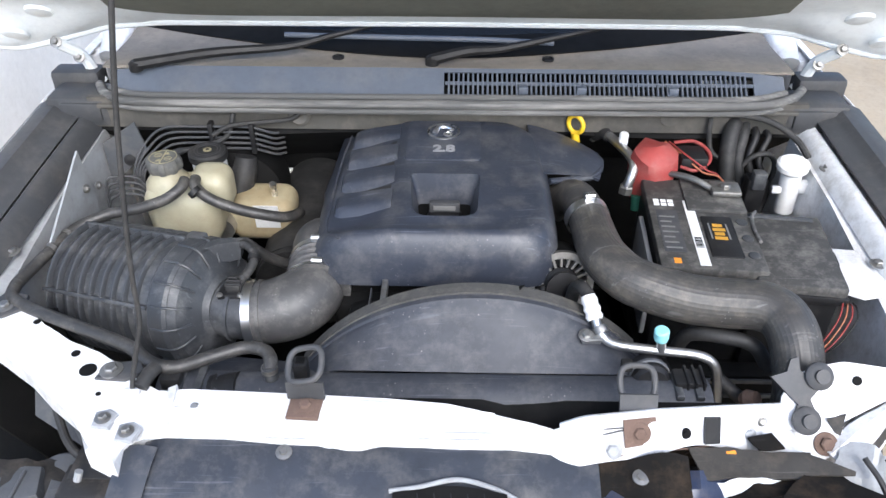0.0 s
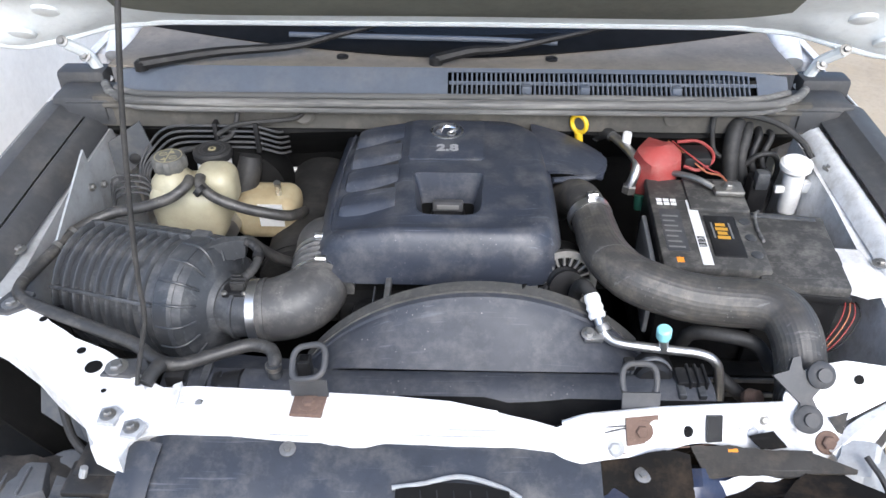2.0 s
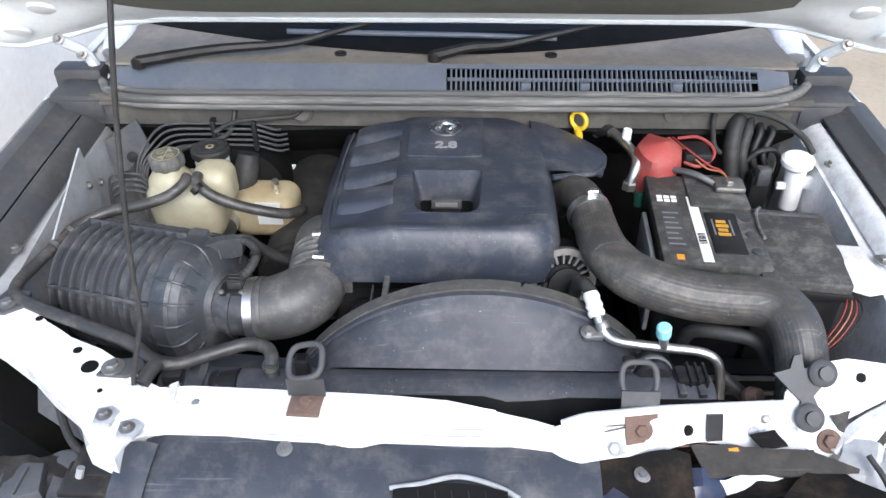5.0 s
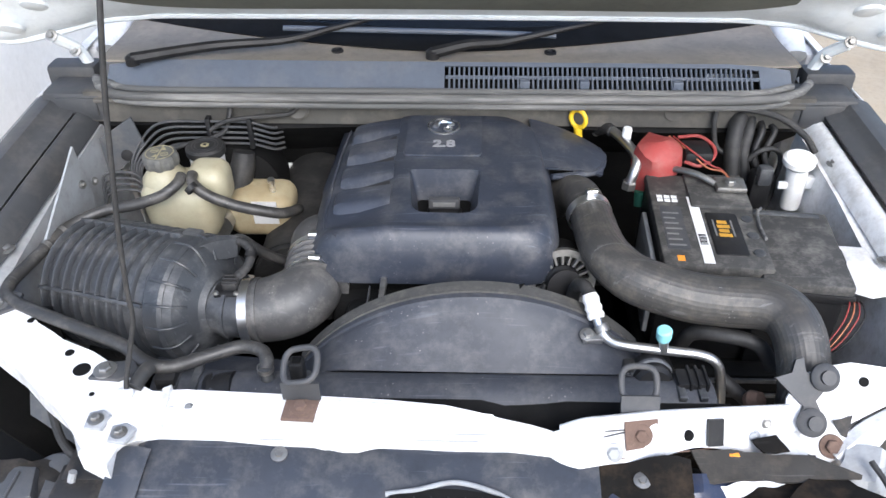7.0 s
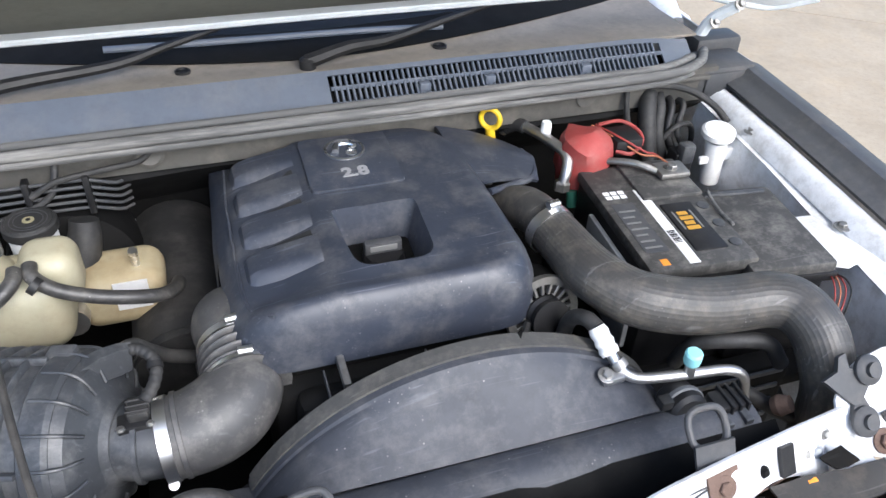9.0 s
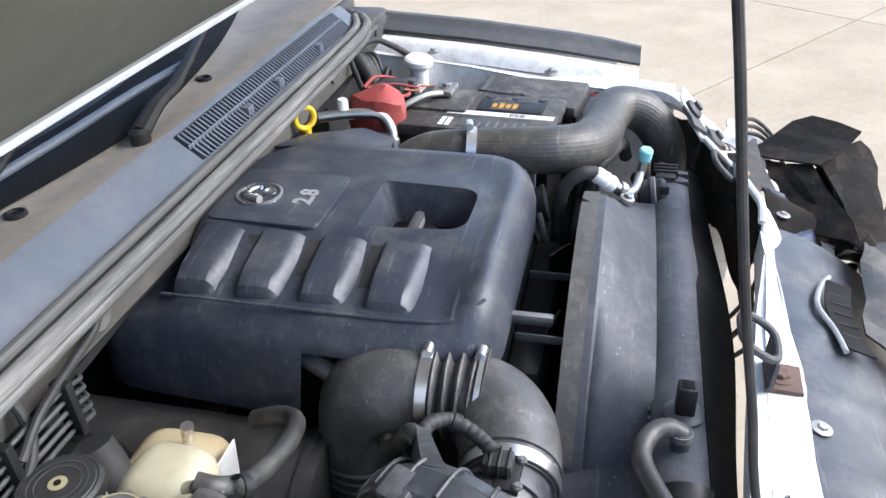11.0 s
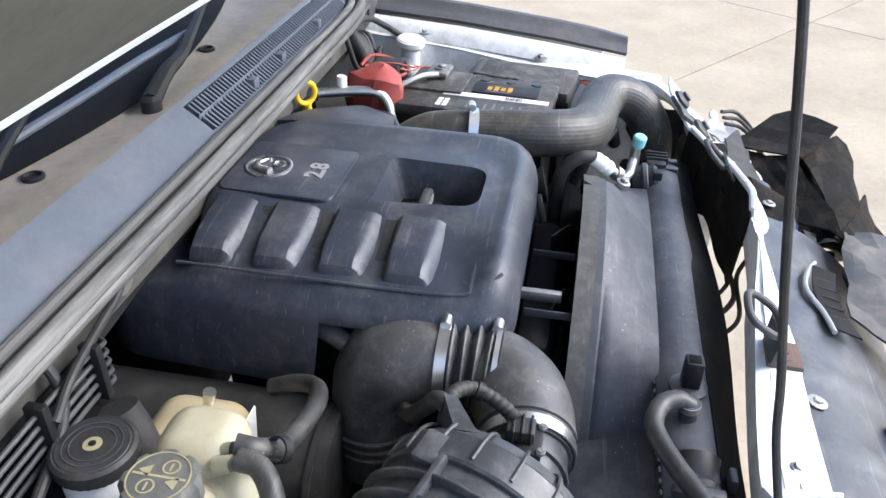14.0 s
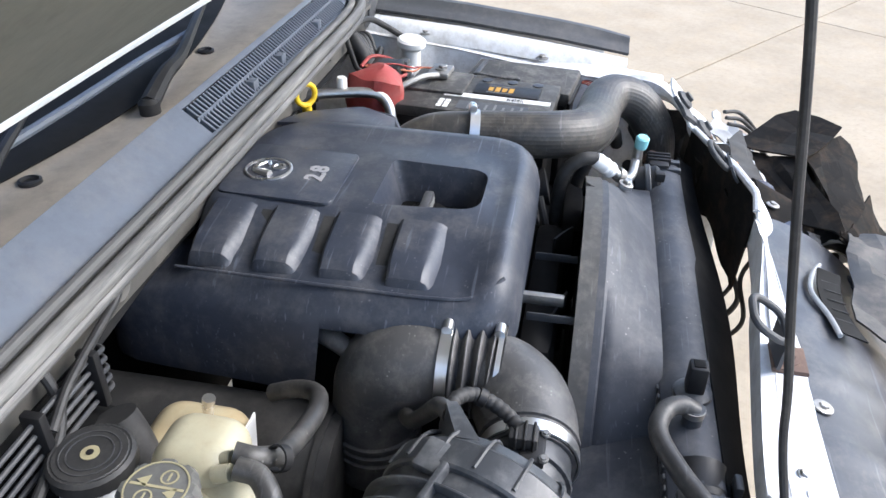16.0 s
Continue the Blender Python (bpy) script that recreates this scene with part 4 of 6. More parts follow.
part("plug_base", lathe([(0.022, 0), (0.022, 0.006), (0.014, 0.01)], (-0.2045, 0.270, 0.964), (0, 0, 1), 24), M_BOX, rad)
part("hose_stub", tube([(-0.253, 0.275, 0.955), (-0.254, 0.275, 0.99)], 0.011, 14), M_BOX, rad)
neck = part("hose_neck", lathe([(0.03, 0), (0.031, 0.03), (0.034, 0.034), (0.034, 0.042), (0.029, 0.046), (0.029, 0.075), (0.022, 0.077), (0.02, 0.05)], (-0.30, 0.268, 0.945), (-1, 0, -0.25), 32), M_PLASTIC, rad, "round black outlet of the tank with a ribbed collar")
part("neck_lug", box((-0.345, 0.232, 0.955), (-0.325, 0.24, 0.975), 0.002), M_BOX, neck)
tab_bm = box((0, 0.3030, 0.938), (0.008, 0.3065, 0.9505), 0.001, seg=1)
bmesh.ops.translate(tab_bm, verts=tab_bm.verts, vec=-BASES[rad.name])
tab_mesh = finish(tab_bm, "crimp_tab", M_FENDER)
for k in range(52):
    ob = new("crimp_tab", tab_mesh)
    ob.parent = rad
    ob.location = (-0.40 + 0.0152 * k, 0, 0)
for cx in (-0.39, -0.36, 0.36, 0.39):
    part("tank_end_rib", box((cx - 0.006, 0.245, 0.962), (cx + 0.006, 0.298, 0.972), 0.002), M_BOX, rad)
part("end_clip", box((-0.415, 0.25, 0.958), (-0.385, 0.29, 0.985), 0.003), M_PLASTIC, rad)
part("rubber_flap", sheet(lambda u, v: (-0.42 + 0.85 * u, 0.247 - 0.04 * v + 0.012 * math.sin(7 * u + 1) * v, 0.958 - 0.03 * v + 0.018 * math.sin(5 * u + 2) * v), 40, 5, 0.004), M_DARK, rad, "wavy black rubber air seal")

shroud = thing("fan_shroud", (0.05, 0.36, 0.6), "dusty black plastic fan shroud curving over the radiator", "fan shroud")


def arc(x, r=0.345, cx=0.062, cz=0.697):
    return cz + math.sqrt(max(0.0004, r * r - (x - cx) ** 2))


def shroud_f(u, v):
    x = -0.232 + 0.56 * u
    za = arc(x)
    y = float(np.interp(v, [0, 0.08, 0.4, 0.5, 0.65, 1], [0.408, 0.402, 0.382, 0.374, 0.352, 0.300]))
    drop = float(np.interp(v, [0, 0.08, 0.4, 0.5, 0.65, 1], [0.008, 0, 0.002, 0.02, 0.35, 1.0]))
    low = 0.958
    z = za - max(0, drop - 0.02) * (za - low) if za > low else za
    return (x, y, z - 0.004 * (drop == 0.02))


part("shroud_skin", sheet(shroud_f, 60, 20, 0.004), M_SHROUD, shroud, smooth=28)
part("shroud_band", sheet(lambda u, v: (-0.23 + 0.55 * u, 0.410 - 0.024 * v, arc(-0.23 + 0.55 * u) + 0.004), 60, 3, 0.004), M_BAND, shroud, "dust-covered rear band of the shroud")
part("shroud_back", sheet(lambda u, v: (-0.34 + 0.72 * u, 0.398 + 0.006 * math.sin(4 * u), 0.62 + (arc(min(0.32, max(-0.232, -0.34 + 0.72 * u))) - 0.008 - 0.62) * v), 30, 8, 0.005), M_PLASTIC, shroud)
part("shroud_side", sheet(lambda u, v: (-0.21 - 0.20 * u, 0.398 - 0.095 * v, 0.875 + 0.03 * v + 0.02 * u), 10, 6, 0.005), M_SHROUD, shroud)
part("shroud_side", sheet(lambda u, v: (0.30 + 0.08 * u, 0.398 - 0.09 * v, 0.90 + 0.02 * v), 6, 6, 0.005), M_PLASTIC, shroud)
for x in (-0.172, -0.03, 0.12):
    z = arc(x) + 0.0045
    part("shroud_notch", ring_faces(bmesh.new(), [[(x, 0.4105, z + dz), (x + 0.014, 0.4105, z + dz + 0.003), (x + 0.006, 0.398, z + dz + 0.001)] for dz in (0, 0.0015)]), M_DARK, shroud)
fan = thing("cooling_fan", (0.045, 0.43, 0.5), "black cooling fan behind the shroud", "fan")
part("hub", lathe([(0.06, 0), (0.06, 0.04), (0.04, 0.05)], (0.045, 0.415, 0.76), (0, 1, 0), 28), M_PLASTIC, fan)
for k in range(9):
    a = 2 * math.pi * k / 9
    part("blade", sheet(lambda u, v: (0.045 + (0.05 + 0.18 * u) * math.cos(a + 0.25 * (v - 0.5)), 0.42 + 0.025 * v, 0.76 + (0.05 + 0.18 * u) * math.sin(a + 0.25 * (v - 0.5))), 4, 3, 0.003), M_PLASTIC, fan)

# ---------- air filter housing ----------
filt = thing("air_filter_housing", (-0.53, 0.52, 0.815), "ribbed black plastic air filter housing, dusty on top", "air filter")
AR = 0.108
FILT = Matrix.Translation((-0.53, 0.52, 0.93)) @ Matrix.Rotation(radians(-21), 4, "Z") @ Matrix.Rotation(radians(-7), 4, "Y")


def ring_at(x, r, n=48, y=0.0, z=0.0):
    """A ring round the housing's own axis, x along it."""
    return [(x, y + r * math.cos(2 * math.pi * k / n), z + r * math.sin(2 * math.pi * k / n)) for k in range(n)]


def filter_part(name, bm, material, parent, label="", smooth=35):
    bmesh.ops.transform(bm, matrix=FILT, verts=bm.verts)
    return part(name, bm, material, parent, label, smooth)


body_rings = [ring_at(-0.135, 0.07), ring_at(-0.133, 0.096), ring_at(-0.12, 0.105), ring_at(0.0, AR), ring_at(0.118, AR), ring_at(0.125, AR - 0.002)]
filter_part("body", ring_faces(bmesh.new(), body_rings), M_BOX, filt)
filter_part("collar", ring_faces(bmesh.new(), [ring_at(0.100, AR), ring_at(0.101, AR + 0.004), ring_at(0.104, AR + 0.006), ring_at(0.132, AR + 0.005), ring_at(0.137, AR)]), M_BOX, filt)
filter_part("end_cap", ring_faces(bmesh.new(), [ring_at(0.136, AR - 0.001, 48), ring_at(0.150, AR - 0.008, 48), ring_at(0.158, AR - 0.03, 48), ring_at(0.168, AR - 0.05, 48), ring_at(0.176, 0.05, 48)]), M_BOX, filt, "stepped end of the housing", 18)
for k in range(18):
    a = 2 * math.pi * k / 18 + 0.13
    c, s_ = math.cos(a), math.sin(a)
    filter_part("end_rib", tube([(0.108, (AR + 0.006) * c, (AR + 0.006) * s_), (0.136, (AR + 0.004) * c, (AR + 0.004) * s_), (0.152, (AR - 0.008) * c, (AR - 0.008) * s_), (0.161, (AR - 0.032) * c, (AR - 0.032) * s_)], 0.0022, 6, 3), M_BOX, filt)
rib_bm = bmesh.new()
ring_faces(rib_bm, [ring_at(-0.0028, AR - 0.004), ring_at(-0.0022, AR + 0.0075), ring_at(-0.0008, AR + 0.0095), ring_at(0.0008, AR + 0.0095), ring_at(0.0022, AR + 0.0075), ring_at(0.0028, AR - 0.004)], True, (False, False))
bmesh.ops.transform(rib_bm, matrix=FILT, verts=rib_bm.verts)
bmesh.ops.translate(rib_bm, verts=rib_bm.verts, vec=-BASES[filt.name])
rib_mesh = finish(rib_bm, "rib", M_BOX)
for i in range(9):
    ob = new("rib", rib_mesh)
    ob.parent = filt
    ob.location = FILT.to_3x3() @ Vector((-0.118 + 0.0245 * i, 0, 0))
for ang in (75, 150, -40):
    a = radians(ang)
    seam_turn = Matrix.Rotation(a, 4, "X")
    filter_part("seam", box((-0.125, AR - 0.003, -0.0035), (0.102, AR + 0.010, 0.0035), 0.0015, m=seam_turn), M_BOX, filt)
part("outlet", tube([FILT @ Vector((0.165, 0, 0)), (-0.352, 0.449, 0.948), (-0.31, 0.446, 0.948)], 0.047, 28, 5), M_BOX, filt)
part("outlet_lip", lathe([(0.046, -0.004), (0.051, -0.003), (0.051, 0.003), (0.046, 0.004)], (-0.352, 0.449, 0.948), (1, -0.15, 0), 32, ring=True), M_BOX, filt)
sens = part("flow_sensor", box((-0.372, 0.43, 0.985), (-0.328, 0.456, 0.998), 0.003), M_PLASTIC, filt, "black air flow sensor with screws")
part("sensor_plug", box((-0.358, 0.438, 0.996), (-0.334, 0.468, 1.012), 0.003), M_RUBBER, sens)
for k in range(3):
    part("plug_rib", box((-0.360, 0.441 + 0.009 * k, 0.997), (-0.332, 0.444 + 0.009 * k, 1.014), 0.001, seg=1), M_PLASTIC, sens)
for q in ((-0.367, 0.431), (-0.333, 0.431)):
    part("screw", bolt((q[0], q[1], 0.9975), (0, 0, 1), 0.004, 0.003, 1.3), M_STEEL, sens)
filter_part("clip", box((0.09, 0.035, AR - 0.012), (0.125, 0.06, AR - 0.001), 0.003), M_BOX, filt)
tab = part("tab", ring_faces(bmesh.new(), [[(x, y - w, z0), (x, y + w, z0), (x + 0.004, y + w * 0.5, z1), (x + 0.004, y - w * 0.5, z1)] for x, y, w, z0, z1 in ((-0.405, 0.502, 0.022, 1.03, 1.048), (-0.385, 0.513, 0.018, 1.018, 1.049), (-0.365, 0.522, 0.014, 1.01, 1.046), (-0.35, 0.528, 0.011, 1.008, 1.04))]), M_BOX, filt, smooth=20)
filter_part("lower_bracket", box((0.10, -0.115, -0.06), (0.17, -0.085, -0.045), 0.004), M_BOX, filt)
part("foot", box((-0.60, 0.47, 0.80), (-0.46, 0.56, 0.85), 0.01), M_PLASTIC, filt)
loom = solo("sensor_cable", tube([(-0.352, 0.528, 1.034), (-0.335, 0.522, 1.034), (-0.322, 0.508, 1.028), (-0.321, 0.49, 1.02), (-0.328, 0.472, 1.013), (-0.34, 0.458, 1.009)], 0.0078, 12, 8, wave=0.0006, waves=12), M_RUBBER, "taped grey sensor cable on the air filter", "cable")
part("tape_band", lathe([(0.0082, -0.005), (0.0098, -0.004), (0.0098, 0.004), (0.0082, 0.005)], (-0.321, 0.5, 1.0245), (0.0, -0.9, -0.4), 16, ring=True), M_PLASTIC, loom)
solo("breather_hose", tube([(-0.36, 0.526, 1.034), (-0.345, 0.54, 1.028), (-0.33, 0.555, 1.0), (-0.31, 0.575, 0.965), (-0.28, 0.59, 0.94)], 0.0095, 12, 8), M_HOSE, "grey rubber breather hose behind the air filter", "hose")

# ---------- intake elbow ----------
elb = thing("intake_elbow", (-0.22, 0.52, 0.9), "smooth dark rubber intake elbow with bellows and steel clamps", "intake hose")
part("elbow", tube([(-0.332, 0.446, 0.947), (-0.288, 0.449, 0.949), (-0.252, 0.461, 0.954), (-0.229, 0.481, 0.960), (-0.217, 0.505, 0.966)], lambda u: 0.051 + 0.006 * math.sin(math.pi * u), 30, 8), M_ELBOW, elb)
part("bellows", tube([(-0.216, 0.490, 0.966), (-0.216, 0.517, 0.968), (-0.217, 0.546, 0.969)], 0.053, 30, 24, wave=0.0058, waves=4), M_ELBOW, elb, "corrugated bellows")
part("plenum", tube([(-0.217, 0.543, 0.969), (-0.218, 0.592, 0.968), (-0.221, 0.620, 0.956), (-0.224, 0.636, 0.928), (-0.228, 0.641, 0.88), (-0.229, 0.641, 0.80)], lambda u: 0.054 + 0.006 * math.sin(math.pi * min(1, u * 1.5)), 30, 8), M_ELBOW, elb, "bulging rubber intake bend")


def clamp_ring(c, ax, r, parent, w=0.006, screw=None):
    rg = part("hose_clamp", lathe([(r, -w), (r + 0.0022, -w), (r + 0.0022, w), (r, w)], c, ax, 36, ring=True), M_CLAMP, parent, "bright steel hose clamp")
    if screw:
        part("screw", lathe([(0.0065, -0.009), (0.0065, 0.009), (0.003, 0.0095)], screw, Vector(ax).cross(Vector(screw) - Vector(c)), 14), M_CLAMP, rg)


clamp_ring((-0.217, 0.553, 0.969), (0, 1, 0), 0.0565, elb, 0.0065, (-0.221, 0.553, 1.031))
clamp_ring((-0.2165, 0.494, 0.966), (0, 1, 0.05), 0.0565, elb, 0.003, (-0.212, 0.494, 1.0255))
clamp_ring((-0.322, 0.446, 0.948), (1, 0.03, 0.04), 0.0525, elb, 0.0075, (-0.322, 0.406, 0.908))
part("rim", lathe([(0.052, -0.004), (0.056, -0.003), (0.056, 0.003), (0.052, 0.004)], (-0.305, 0.4475, 0.9485), (1, 0.06, 0.04), 36, ring=True), M_ELBOW, elb)
for k in range(3):
    part("lower_ring", lathe([(0.053, -0.004), (0.058, -0.002), (0.058, 0.002), (0.053, 0.004)], (-0.228, 0.641, 0.872 - 0.014 * k), (0, 0, 1), 32, ring=True), M_ELBOW, elb)
part("breather_pipe", tube([(-0.222, 0.645, 0.965), (-0.22, 0.668, 0.972), (-0.214, 0.695, 0.982), (-0.2, 0.725, 0.985)], 0.0125, 14, 6), M_ELBOW, elb)
clamp_ring((-0.221, 0.660, 0.970), (0.1, 0.95, 0.3), 0.0132, elb, 0.007, (-0.222, 0.655, 0.985))

# ---------- coolant tank, brake reservoir, brake pipes ----------
tank = thing("coolant_tank", (-0.47, 0.73, 0.94), "yellowed translucent plastic coolant tank with grey cap", "coolant tank")


def blob(lo, hi, r, n=6, taper=1.0):
    """A rounded box, narrower towards its base by taper."""
    bmx = box(lo, hi, r, seg=n)
    for v in bmx.verts:
        w = (v.co.z - lo[2]) / (hi[2] - lo[2])
        k = taper + (1 - taper) * w
        v.co.x = (lo[0] + hi[0]) / 2 + (v.co.x - (lo[0] + hi[0]) / 2) * k
        v.co.y = (lo[1] + hi[1]) / 2 + (v.co.y - (lo[1] + hi[1]) / 2) * k
    return bmx


body = part("tank_body", blob((-0.585, 0.675, 0.905), (-0.43, 0.79, 1.036), 0.036, 8, taper=0.86), M_TANK, tank, smooth=60)
part("tank_lobe", blob((-0.455, 0.75, 0.866), (-0.308, 0.868, 0.962), 0.034, 8, taper=0.88), M_TANKB, tank, "brown-stained lower lobe", smooth=60)
part("tank_shoulder", blob((-0.495, 0.70, 0.97), (-0.415, 0.782, 1.060), 0.028, 8), M_TANK, tank, smooth=60)
part("neck", lathe([(0.046, 0), (0.042, 0.03), (0.033, 0.042), (0.029, 0.05), (0.028, 0.06)], (-0.537, 0.733, 1.005), (0, 0, 1), 32), M_TANK, tank)
ccap = part("cap", lathe([(0.031, 0), (0.0335, 0.004), (0.0335, 0.02), (0.03, 0.026), (0.028, 0.0265)], (-0.537, 0.733, 1.06), (0, 0, 1), 64, teeth=8, depth=0.0028), M_CAPG, tank, "grey lobed cap with pale printed symbols")
part("cap_print", lathe([(0.0262, 0.0266), (0.0262, 0.0272), (0.0248, 0.0272), (0.0248, 0.0266)], (-0.537, 0.733, 1.06), (0, 0, 1), 40, ring=True), M_GOLD, ccap)
for dx, dy in ((-0.011, 0.006), (0.011, -0.006)):
    part("cap_print", lathe([(0.0075, 0.0266), (0.0075, 0.0271), (0.006, 0.0271), (0.006, 0.0266)], (-0.537 + dx, 0.733 + dy, 1.06), (0, 0, 1), 24, ring=True), M_GOLD, ccap)
    part("cap_print", box((-0.537 + dx - 0.004, 0.733 + dy - 0.0008, 1.0866), (-0.537 + dx + 0.004, 0.733 + dy + 0.0008, 1.0871), 0), M_GOLD, ccap)
    part("cap_print", slab([(-0.537 + dx * 0.4 - 0.006, 0.733 - dy * 2.2 - 0.004), (-0.537 + dx * 0.4 + 0.006, 0.733 - dy * 2.2 - 0.004), (-0.537 + dx * 0.4, 0.733 - dy * 2.2 + 0.006)], 1.0866, 1.0871, 0), M_GOLD, ccap)
part("cap_print", box((-0.538, 0.710, 1.0866), (-0.5355, 0.756, 1.0871), 0), M_GOLD, ccap)
for q in ((-0.487, 0.70, 1.055), (-0.470, 0.706, 1.052)):
    part("hose_spigot", tube([(q[0], q[1] + 0.012, q[2] - 0.006), (q[0], q[1] - 0.004, q[2])], 0.008, 14, 4), M_TANK, tank)
tagw = part("tag", sheet(lambda u, v: (-0.385 + 0.05 * u, 0.748 + 0.004 * v, 0.968 - 0.055 * v), 3, 3, 0.002), M_WHITEP, tank, "white plastic tag")
ha = solo("coolant_hose", tube([(-0.487, 0.69, 1.062), (-0.49, 0.668, 1.058), (-0.515, 0.648, 1.045), (-0.56, 0.635, 1.034), (-0.62, 0.625, 1.025), (-0.665, 0.595, 1.016), (-0.688, 0.55, 1.008), (-0.708, 0.49, 1.0), (-0.716, 0.447, 0.998), (-0.70, 0.41, 1.0), (-0.64, 0.375, 1.004), (-0.56, 0.338, 1.006), (-0.475, 0.302, 1.004), (-0.43, 0.272, 0.998), (-0.395, 0.272, 0.99), (-0.345, 0.298, 0.988), (-0.30, 0.316, 0.99), (-0.268, 0.308, 0.992), (-0.255, 0.29, 0.992), (-0.2535, 0.274, 0.984)], 0.0105, 14, 8), M_HOSE, "long grey rubber overflow hose over the cross member", "hose")
for c, ax in (((-0.676, 0.575, 1.0125), (-0.4, -0.9, -0.1)), ((-0.692, 0.54, 1.0065), (-0.3, -0.9, -0.1)), ((-0.2545, 0.276, 0.985), (0, 0, 1))):
    part("spring_clip", lathe([(0.0108, -0.004), (0.0125, -0.004), (0.0125, 0.004), (0.0108, 0.004)], c, ax, 20, ring=True), M_STEEL, ha)
hb = solo("coolant_hose", tube([(-0.470, 0.70, 1.06), (-0.466, 0.68, 1.054), (-0.44, 0.67, 1.034), (-0.395, 0.668, 1.014), (-0.35, 0.668, 1.002), (-0.312, 0.682, 0.986), (-0.294, 0.71, 0.972), (-0.29, 0.745, 0.955)], 0.0105, 14, 8), M_HOSE, "grey rubber coolant hose bent over the tank", "hose")
part("spring_clip", lathe([(0.0108, -0.005), (0.0128, -0.005), (0.0128, 0.005), (0.0108, 0.005)], (-0.462, 0.662, 1.053), (0.6, -0.3, -0.5), 20, ring=True), M_PLASTIC, hb)

solo("foil_pipe", tube([(-0.350, 0.802, 0.933), (-0.350, 0.789, 0.995)], 0.0065, 10, 6, wave=0.0008, waves=5), M_CHROME, "short foil-wrapped silver pipe stub", "pipe")
bres = thing("brake_fluid_reservoir", (-0.485, 0.832, 0.97), "white brake fluid reservoir with black ribbed cap", "reservoir")
part("cup", lathe([(0.03, 0), (0.034, 0.01), (0.035, 0.06), (0.033, 0.066)], (-0.485, 0.832, 0.968), (0, 0, 1), 32), M_WHITEP, bres)
bcap = part("cap", lathe([(0.037, 0), (0.0395, 0.003), (0.0395, 0.016), (0.036, 0.019), (0.034, 0.0185), (0.033, 0.0195), (0.01, 0.0195)], (-0.485, 0.832, 1.028), (0, 0, 1), 72, teeth=36, depth=0.0007), M_RUBBER, bres, "black cap with embossed warning ring")
part("cap_mark", lathe([(0.0085, 0), (0.0085, 0.0008), (0.006, 0.001)], (-0.485, 0.832, 1.0475), (0, 0, 1), 24), M_GOLD, bcap)
part("cap_mark", lathe([(0.0035, 0.001), (0.0035, 0.0016)], (-0.485, 0.832, 1.0475), (0, 0, 1), 16), M_PLASTIC, bcap)
for rr in (0.02, 0.026):
    part("cap_ring", lathe([(rr, 0.0002), (rr, 0.0009), (rr + 0.001, 0.0009), (rr + 0.001, 0.0002)], (-0.485, 0.832, 1.0475), (0, 0, 1), 36, ring=True), M_FENDER, bcap)
boost = thing("brake_booster", (-0.42, 0.87, 0.84), "dark brake booster below the firewall", "brake booster")
part("drum", lathe([(0.06, 0), (0.1, 0.02), (0.105, 0.07), (0.1, 0.1)], (-0.45, 0.85, 0.92), (0, 1, 0), 32), M_DARK, boost)
part("master_cylinder", tube([(-0.45, 0.73, 0.92), (-0.45, 0.86, 0.92)], 0.025, 16), M_ALU, boost)
part("boot", tube([(-0.435, 0.83, 0.95), (-0.42, 0.845, 0.99), (-0.415, 0.855, 1.02)], lambda u: 0.03 - 0.008 * u, 14), M_RUBBER, boost, "dark grey rubber boot")
for i in range(5):
    d = 0.0125 * i
    solo("brake_pipe", tube([(-0.655 + d * 0.4, 0.83, 0.95), (-0.648 + d * 0.4, 0.845, 1.0 - d * 0.2), (-0.63 + d * 0.5, 0.868, 1.035 - d * 0.7), (-0.585 + d * 0.4, 0.876, 1.072 - d), (-0.50, 0.878, 1.076 - d), (-0.41, 0.878, 1.076 - d), (-0.385, 0.88, 1.07 - d), (-0.36, 0.893, 1.055 - d), (-0.345, 0.918, 1.045 - d)], 0.0027, 8, 6), M_FENDER, "thin dark metal brake pipe along the firewall", "brake pipe", "brake pipes")
for x in (-0.485, -0.40):
    solo("pipe_clip", box((x - 0.005, 0.868, 1.018), (x + 0.005, 0.889, 1.086), 0.002), M_PLASTIC, "black plastic clip holding the brake pipes", "clip", "pipe clips")
for i in range(4):
    solo("brake_pipe", tube([(-0.70, 0.79, 0.93), (-0.693, 0.795, 0.99 - 0.014 * i), (-0.67, 0.80, 1.0 - 0.014 * i), (-0.63, 0.80, 0.998 - 0.014 * i), (-0.615, 0.80, 0.98 - 0.014 * i)], 0.003, 8, 5), M_FENDER, "thin dark metal brake pipe beside the inner wing", "brake pipe", "brake pipes")
solo("firewall_cable", tube([(-0.48, 0.868, 1.062), (-0.44, 0.872, 1.082), (-0.37, 0.885, 1.085), (-0.32, 0.893, 1.088), (-0.295, 0.898, 1.107), (-0.28, 0.90, 1.118)], 0.005, 10), M_RUBBER, "black cable clipped to the firewall", "cable")
solo("firewall_cable", tube([(-0.44, 0.905, 1.105), (-0.444, 0.888, 1.08), (-0.455, 0.878, 1.055), (-0.49, 0.866, 1.04), (-0.55, 0.852, 1.03), (-0.60, 0.84, 1.0)], 0.0055, 10), M_RUBBER, "black cable hanging at the firewall", "cable")
solo("firewall_label", box((-0.386, 1.018, 0.871), (-0.360, 1.022, 0.896), 0.001), M_LABEL, "small white paper sticker in the dark rear bay", "sticker")
part("firewall_grommet", lathe([(0.024, 0), (0.024, 0.006), (0.018, 0.009), (0.01, 0.006)], (-0.304, 0.904, 1.094), (0, -1, 0.1), 28), M_FIRE, truck)
